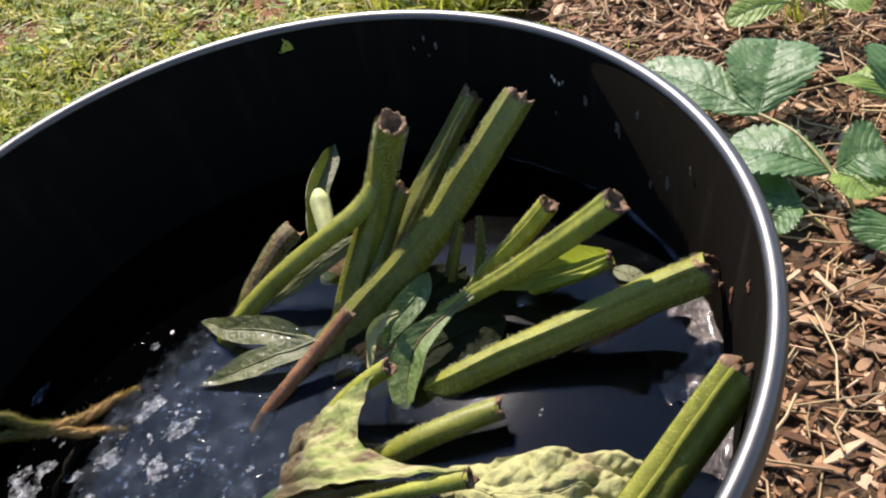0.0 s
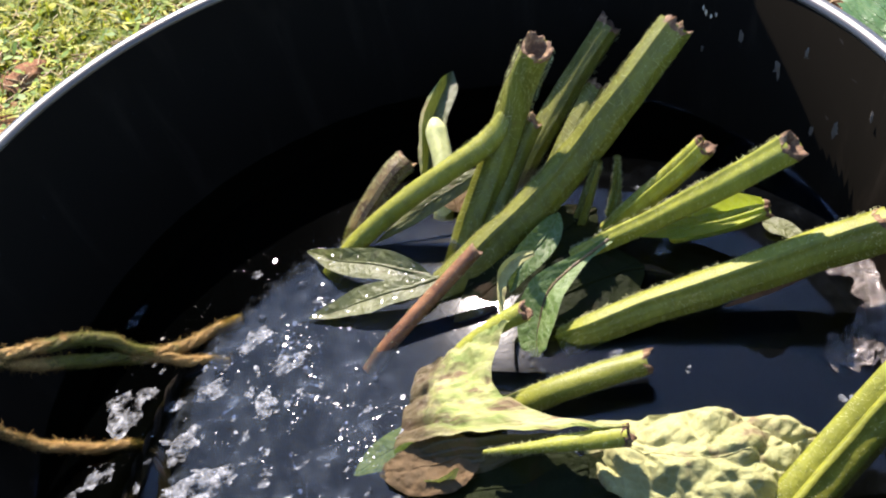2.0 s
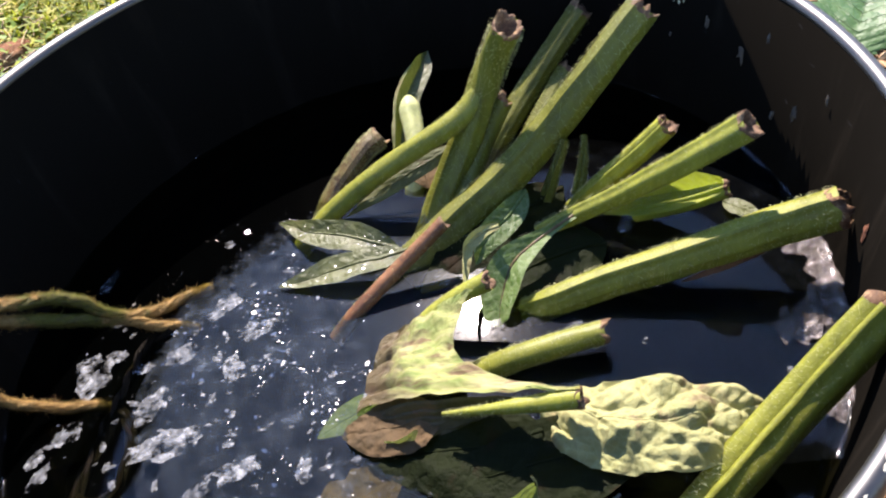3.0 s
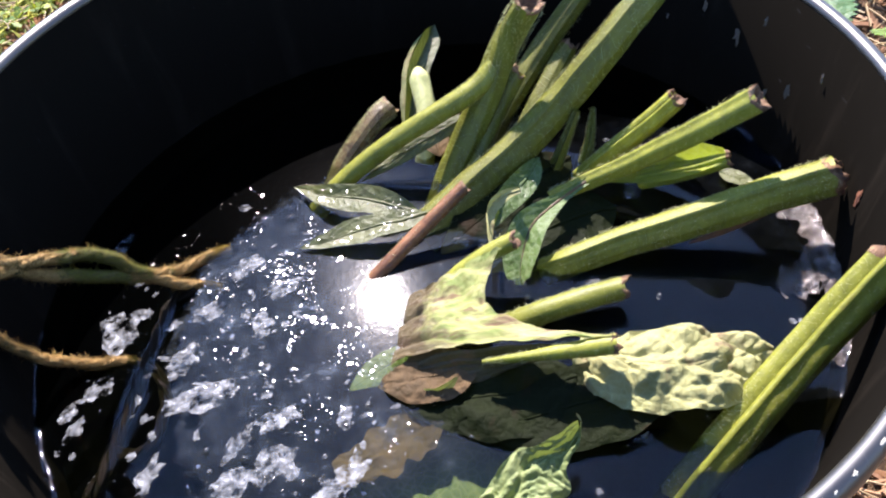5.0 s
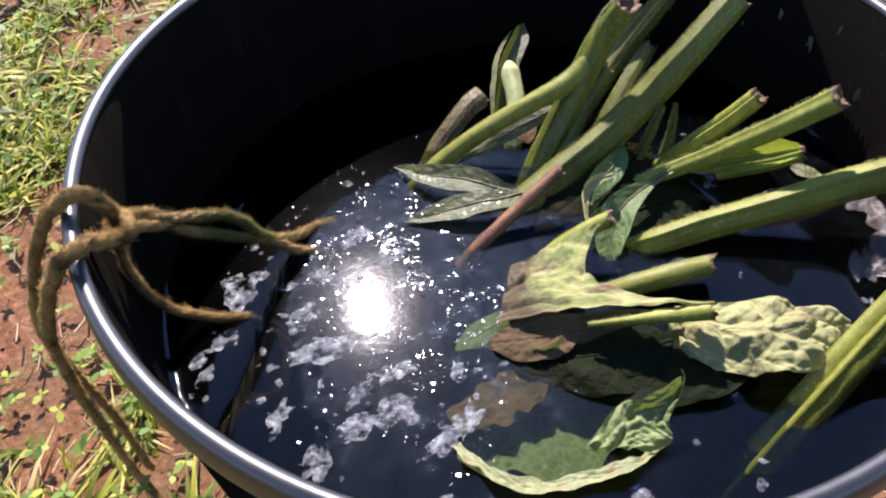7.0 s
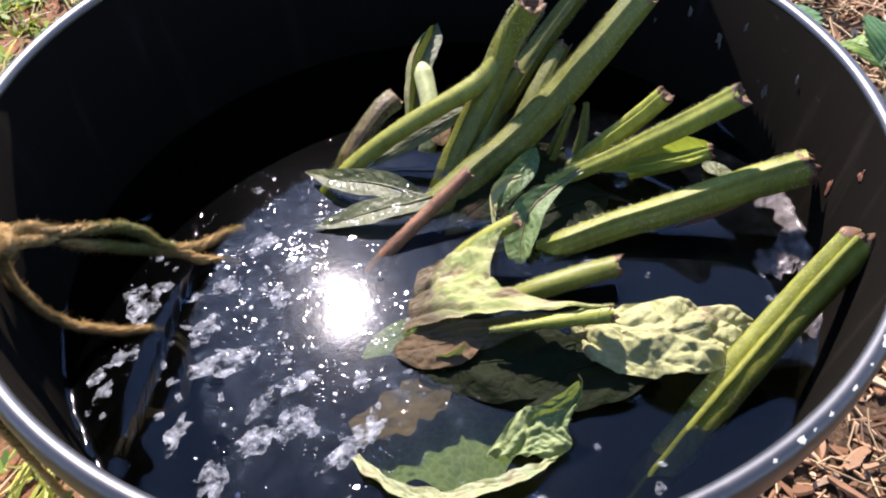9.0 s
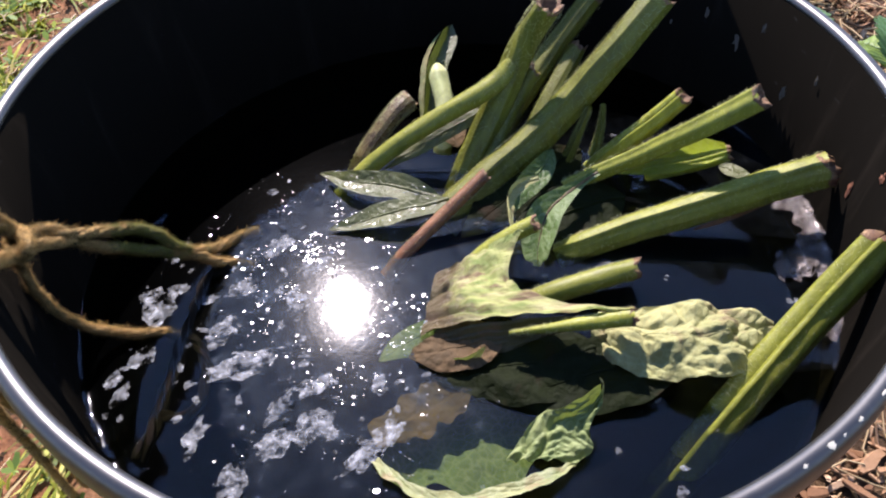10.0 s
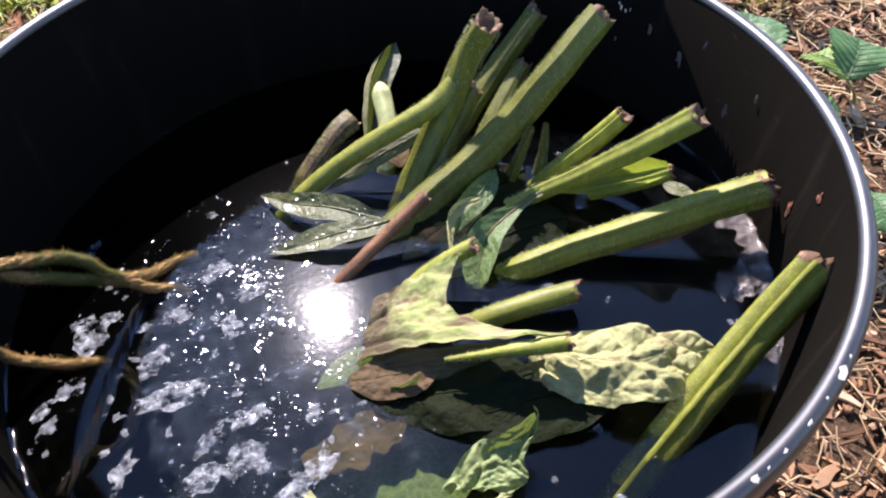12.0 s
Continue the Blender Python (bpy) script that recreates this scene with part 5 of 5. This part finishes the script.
plant = thing("strawberry_plant", (0.3799, 0.1612, 0.0040), "strawberry plant with broad toothed green leaves in mulch", "strawberry plant", "strawberry plants")
petiole(plant, [(0.3799, 0.1612, 0.0040), (0.3864, 0.1847, 0.0350), (0.3811, 0.2480, 0.0550), (0.3693, 0.2964, 0.0520)])
leaflet(plant, (0.3693, 0.2964, 0.0520), (0.3090, 0.4104, 0.0580), 0.03, BERRY, 41, (0.15, -0.45, 0.88), 0.12)
leaflet(plant, (0.3693, 0.2964, 0.0520), (0.4196, 0.3621, 0.0720), 0.04, BERRY, 42, (-0.25, -0.45, 0.85), 0.22)
petiole(plant, [(0.3799, 0.1612, 0.0040), (0.3861, 0.1765, 0.0300), (0.3854, 0.1948, 0.0450), (0.3881, 0.2111, 0.0460)])
leaflet(plant, (0.3881, 0.2111, 0.0460), (0.3295, 0.2778, 0.0460), 0.031, BERRY, 44, (0.05, -0.15, 0.98), 0.18)
leaflet(plant, (0.3881, 0.2111, 0.0460), (0.4224, 0.2011, 0.0600), 0.028, BERRY, 46, (-0.1, -0.3, 0.95), 0.25)
leaflet(plant, (0.3883, 0.2113, 0.0440), (0.3946, 0.1666, 0.0500), 0.022, BERRY_LIGHT, 45, (0.1, 0.0, 1.0), 0.25)
petiole(plant, [(0.3799, 0.1612, 0.0040), (0.3652, 0.1791, 0.0200), (0.3581, 0.2029, 0.0280)])
leaflet(plant, (0.3587, 0.2041, 0.0280), (0.3213, 0.2446, 0.0260), 0.023, BERRY, 47, (0.1, -0.2, 0.97), 0.25)
leaflet(plant, (0.3581, 0.2029, 0.0280), (0.3260, 0.1957, 0.0220), 0.019, BERRY, 48, (0.2, 0.1, 0.97), 0.25)
petiole(plant, [(0.3799, 0.1612, 0.0040), (0.3837, 0.1450, 0.0400), (0.3930, 0.1226, 0.0600)])
leaflet(plant, (0.3930, 0.1226, 0.0600), (0.3623, 0.1065, 0.0620), 0.03, BERRY, 49, (0.1, -0.1, 0.97), 0.25)
leaflet(plant, (0.3930, 0.1226, 0.0600), (0.3829, 0.0734, 0.0660), 0.032, BERRY, 50, (0.0, -0.1, 0.97), 0.25)

plant = thing("strawberry_plant", (0.4927, 0.2672, 0.0040), "strawberry plant with light toothed leaves in mulch", "strawberry plant", "strawberry plants")
petiole(plant, [(0.4927, 0.2672, 0.0040), (0.4729, 0.2524, 0.0400), (0.4596, 0.2523, 0.0600)])
leaflet(plant, (0.4596, 0.2523, 0.0600), (0.4495, 0.2925, 0.0660), 0.028, BERRY_LIGHT, 51, (0.2, -0.3, 0.93), 0.25)
leaflet(plant, (0.4596, 0.2523, 0.0600), (0.4922, 0.2892, 0.0720), 0.032, BERRY, 52, (0.0, -0.4, 0.9), 0.25)

plant = thing("strawberry_plant", (0.5140, 0.4443, 0.0040), "young strawberry plant with yellowish leaves among dry stems", "strawberry plant", "strawberry plants")
petiole(plant, [(0.5140, 0.4443, 0.0040), (0.4928, 0.4487, 0.0300), (0.4769, 0.4535, 0.0450)])
leaflet(plant, (0.4769, 0.4535, 0.0450), (0.4204, 0.4693, 0.0360), 0.017, BERRY_LIGHT, 54, (0.0, -0.4, 0.9), 0.25)
petiole(plant, [(0.5140, 0.4443, 0.0040), (0.4961, 0.4186, 0.0400), (0.4902, 0.4135, 0.0600)])
leaflet(plant, (0.4902, 0.4135, 0.0600), (0.4745, 0.4408, 0.0660), 0.022, BERRY_LIGHT, 55, (0.1, -0.3, 0.93), 0.25)
leaflet(plant, (0.4902, 0.4135, 0.0600), (0.5263, 0.3908, 0.0600), 0.02, BERRY_LIGHT, 56, (-0.1, -0.3, 0.93), 0.25)


# ---- grass, weeds, straw ----
def blade_tuft(g, r, x, y, z, height, width, lean, turn, bends=3):
    """One arched grass blade."""
    d = np.array((math.cos(turn), math.sin(turn), 0.0))
    side = np.array((-d[1], d[0], 0.0))
    vs = []
    for k in range(bends + 1):
        f = k / bends
        c = np.array((x, y, z)) + d * (lean * height * f * f) + np.array((0, 0, height * (f - 0.35 * lean * f * f)))
        w = width * (1 - f ** 2) * 0.5 if k < bends else 0.0
        if k < bends:
            vs += [c - side * w, c + side * w + np.array((0, 0, -0.1 * w))]
        else:
            vs.append(c)
    fs = [(2 * k, 2 * k + 1, 2 * k + 3, 2 * k + 2) for k in range(bends - 1)] + [(2 * bends - 2, 2 * bends - 1, 2 * bends)]
    g.add(vs, fs)


def lawn_ok(x, y):
    return x < mulch_edge(y) - 0.005 and math.hypot(x, y) > 0.172


def build_grass():
    r = random.Random(3)
    g = Geo()
    made = 0
    while made < 56000:
        y = -0.25 + (1.65 * r.random() if r.random() < 0.72 else 3.2 * r.random())
        x = r.uniform(-0.9, 0.65)
        if not lawn_ok(x, y):
            continue
        dens = noise.noise(Vector((x * 5.5, y * 5.5, 2.2))) + 0.7 * noise.noise(Vector((x * 17, y * 17, 8.2)))
        tall = ((x - 0.20) / 0.13) ** 2 + ((y - 0.79) / 0.16) ** 2 < 1 + dens
        bare = ((x + 0.03) / 0.16) ** 2 + ((y - 0.93) / 0.07) ** 2 < 1
        if not tall and dens < r.uniform(-0.45, 0.2) + (0.66 if y < 0.22 else 0.50 if y < 0.42 or bare else 0.15 if y < 0.8 else -0.10):
            continue
        lush = noise.noise(Vector((x * 3.0, y * 3.0, 12.0)))
        turn = r.uniform(0, 6.283)
        for _ in range(r.choice((3, 5, 7, 9))):
            bx, by = x + r.gauss(0, 0.004), y + r.gauss(0, 0.004)
            if not lawn_ok(bx, by):
                continue
            h = r.uniform(0.008, 0.040) * (1 + 0.6 * lush) * (2.1 if tall else 1.1 if y > 0.9 else 0.95)
            blade_tuft(g, r, bx, by, ground_height(bx, by) - 0.002, h, r.uniform(0.0028, 0.0078), r.uniform(0.2, 1.2) if tall else r.uniform(0.3, 2.2), turn + r.gauss(0, 1.1))
            made += 1
    for _ in range(13000):
        x, y = r.uniform(-2.6, 2.4), r.uniform(-1.8, 3.6)
        if not lawn_ok(x, y) or (-0.9 < x < 0.65 and -0.25 < y < 2.95):
            continue
        for _ in range(3):
            blade_tuft(g, r, x + r.gauss(0, 0.008), y + r.gauss(0, 0.008), -0.004, r.uniform(0.02, 0.06), r.uniform(0.004, 0.010), r.uniform(0.3, 2.0), r.uniform(0, 6.283), 2)
    return tagged(part("lawn_grass", g, GRASS, None), "short patchy yellow-green grass growing on red clay", "grass", kind="stuff")


build_grass()


def build_weeds():
    r = random.Random(4)
    g = Geo()
    for _ in range(6500):
        y = -0.25 + 1.7 * r.random()
        x = r.uniform(-0.9, 0.65)
        if not lawn_ok(x, y) or noise.noise(Vector((x * 6, y * 6, 21.0))) < r.uniform(-0.5, 0.3):
            continue
        z = ground_height(x, y)
        n = r.choice((3, 3, 4, 5))
        t0 = r.uniform(0, 6.28)
        h = r.uniform(0.006, 0.02)
        for k in range(n):
            a = t0 + k * 6.283 / n + r.uniform(-0.3, 0.3)
            q = r.uniform(0.003, 0.0095) * (1.5 if n == 3 and y > 0.5 else 1.0)
            d, s = np.array((math.cos(a), math.sin(a), r.uniform(-0.5, 0.9))), np.array((-math.sin(a), math.cos(a), 0))
            c = np.array((x, y, z + h))
            g.add([c, c + d * q * 0.5 + s * q * 0.36, c + d * q * 1.05 + s * q * 0.2, c + d * q * 1.1 - s * q * 0.2, c + d * q * 0.5 - s * q * 0.36 + np.array((0, 0, 0.001))], [(0, 1, 2, 3, 4)])
        blade_tuft(g, r, x, y, z - 0.002, h + 0.002, 0.0012, 0.05, t0, 2)
    return tagged(part("lawn_weeds", g, WEED, None), "small round-leaved weeds and clover in the grass", "weeds", kind="stuff")


build_weeds()


def build_straw():
    r = random.Random(6)
    g = Geo()
    for _ in range(6800):
        if r.random() < 0.45:
            y = r.uniform(-0.4, 1.2)
            x = mulch_edge(y) + r.random() * 0.7
            z = 0.016
            ln = 0.012 + min(0.09, r.expovariate(45))
        else:
            y = r.uniform(-0.2, 1.8)
            x = r.uniform(-0.9, 0.45)
            z = 0.002
            ln = r.uniform(0.01, 0.04)
        if math.hypot(x, y) < 0.19:
            continue
        a = r.uniform(0, 6.283)
        d, s = np.array((math.cos(a), math.sin(a), r.uniform(-0.06, 0.06))), np.array((-math.sin(a), math.cos(a), 0.0))
        c = np.array((x, y, z + r.uniform(0.0, 0.012)))
        w = r.uniform(0.0005, 0.0012)
        bend = s * r.uniform(-0.22, 0.22) * ln
        vs = []
        for f, b in ((-0.5, 0.0), (0.0, 1.0), (0.5, 0.0)):
            m = c + d * ln * f + bend * b
            vs += [m - s * w, m + s * w, m + np.array((0, 0, w * 1.4))]
        fs = []
        for k in (0, 3):
            fs += [(k, k + 1, k + 4, k + 3), (k + 1, k + 2, k + 5, k + 4), (k + 2, k, k + 3, k + 5)]
        g.add(vs, fs)
    return tagged(part("dry_straw", g, STRAW, None), "dry straw and thin twigs strewn over mulch and soil", "straw", kind="stuff")


build_straw()


def build_sedge():
    """Tufts of long blades that stand at the edge of the bed."""
    for k, (x, y, n, h) in enumerate(((0.486, 0.448, 22, 0.09), (0.293, 0.582, 18, 0.04), (0.331, 0.492, 7, 0.04))):
        r = random.Random(60 + k)
        ob = thing("grass_tuft", (x, y, 0.0), "tuft of thin green and straw-coloured grass blades", "grass tuft", "grass tufts")
        for i in range(n):
            g = Geo()
            blade_tuft(g, r, x + r.gauss(0, 0.012), y + r.gauss(0, 0.012), 0.0, h * r.uniform(0.5, 1.1), r.uniform(0.002, 0.004), r.uniform(0.1, 0.8), r.uniform(0, 6.283), 5)
            part("grass_blade", g, GRASS if i % 3 else STRAW, ob)


build_sedge()


# ---- stones and clods on the lawn ----
def build_crumbs():
    r = random.Random(31)
    g = Geo()
    for _ in range(3800):
        x, y, q = r.uniform(-0.75, 0.5), r.uniform(-0.3, 1.3), min(0.008, 0.0012 + r.expovariate(650))
        if not lawn_ok(x, y):
            continue
        z = ground_height(x, y)
        m = pose(x, y, z + q * 0.2, r.uniform(0, 360), r.uniform(0, 360), r.uniform(0, 360))
        vs = [m @ (Vector(p) * q * r.uniform(0.6, 1.15)) for p in ((1, 0, 0), (-1, 0, 0), (0, 1, 0), (0, -1, 0), (0, 0, 0.8), (0, 0, -0.8))]
        g.add(vs, [(0, 2, 4), (2, 1, 4), (1, 3, 4), (3, 0, 4), (2, 0, 5), (1, 2, 5), (3, 1, 5), (0, 3, 5)])
    return tagged(part("soil_crumbs", g, SOIL, None, "", False), "loose crumbs of red clay soil between the grass", "soil", kind="stuff")


build_crumbs()
for k, (x, y, q) in enumerate(((-0.468, 0.764, 0.030), (-0.36, 0.55, 0.012), (-0.30, 0.14, 0.012), (-0.33, 0.30, 0.016), (0.30, 0.50, 0.020), (-0.45, 0.40, 0.014))):
    bm = bmesh.new()
    bmesh.ops.create_icosphere(bm, subdivisions=3, radius=q)
    for v in bm.verts:
        v.co *= 1 + 0.35 * noise.noise(v.co * 55 + Vector((k * 5.0, 0, 0))) + 0.12 * noise.noise(v.co * 160)
        v.co.z *= 0.45
    me = bpy.data.meshes.new("clay_clod")
    bm.to_mesh(me)
    bm.free()
    me.materials.append(SOIL)
    ob = new("clay_clod", me)
    ob.location = (x, y, ground_height(x, y) + q * 0.15)
    tagged(ob, "rounded reddish clay clod lying in the grass", "clod", "clay clods")


# ---- wood chips ----
def chip_mesh(r, ln, wd, th):
    """An irregular split chip, tapered and bent."""
    n = 4
    vs = []
    bend = r.uniform(-0.12, 0.12)
    for k in range(n):
        f = k / (n - 1) - 0.5
        w = wd * (0.5 + r.uniform(-0.18, 0.12)) * (0.55 if k in (0, n - 1) and r.random() < 0.6 else 1.0)
        off = r.uniform(-0.15, 0.15) * wd
        z = bend * ln * (0.25 - f * f)
        x = f * ln
        vs += [(x + r.uniform(-.05, .05) * ln, off - w, z), (x + r.uniform(-.05, .05) * ln, off + w, z), (x, off + w * 0.8, z + th), (x, off - w * 0.8, z + th * r.uniform(0.6, 1.2))]
    fs = [(0, 3, 2, 1), (4 * n - 4, 4 * n - 3, 4 * n - 2, 4 * n - 1)]
    for k in range(n - 1):
        a = 4 * k
        fs += [(a, a + 1, a + 5, a + 4), (a + 1, a + 2, a + 6, a + 5), (a + 2, a + 3, a + 7, a + 6), (a + 3, a, a + 4, a + 7)]
    return vs, fs


def chip_place(r, near):
    while True:
        y = r.uniform(-0.25, 0.55) if near else r.uniform(-0.5, 1.3)
        x = mulch_edge(y) - 0.02 + (r.random() ** 1.3) * (0.26 if near else 0.95)
        if math.hypot(x, y) > 0.20 and x < 1.5:
            return x, y


def build_chips():
    r = random.Random(8)
    kinds = [mesh_of("wood_chip", Geo().add(*chip_mesh(r, r.uniform(0.012, 0.036), r.uniform(0.003, 0.011), r.uniform(0.001, 0.0028))), CHIP, False) for _ in range(18)]
    for _ in range(290):
        x, y = chip_place(r, True)
        ob = new("wood_chip", r.choice(kinds))
        ob.parent = mulch
        ob.matrix_basis = pose(x, y, 0.014 + r.uniform(0, 0.008), r.gauss(0, 14), r.gauss(0, 12), r.uniform(0, 360))
    g = Geo()
    for _ in range(22000):
        x, y = chip_place(r, False)
        vs, fs = chip_mesh(r, 0.005 + min(0.04, r.expovariate(85)), 0.0013 + min(0.009, r.expovariate(360)), r.uniform(0.0008, 0.0026))
        m = pose(x, y, 0.010 + r.uniform(0, 0.010), r.gauss(0, 20), r.gauss(0, 18), r.uniform(0, 360))
        g.add([tuple(m @ Vector(v)) for v in vs], fs)
    tagged(part("wood_chip_mulch", g, CHIPS, None, "", False), "loose layer of brown and tan shredded wood chips", "mulch", kind="stuff")


build_chips()
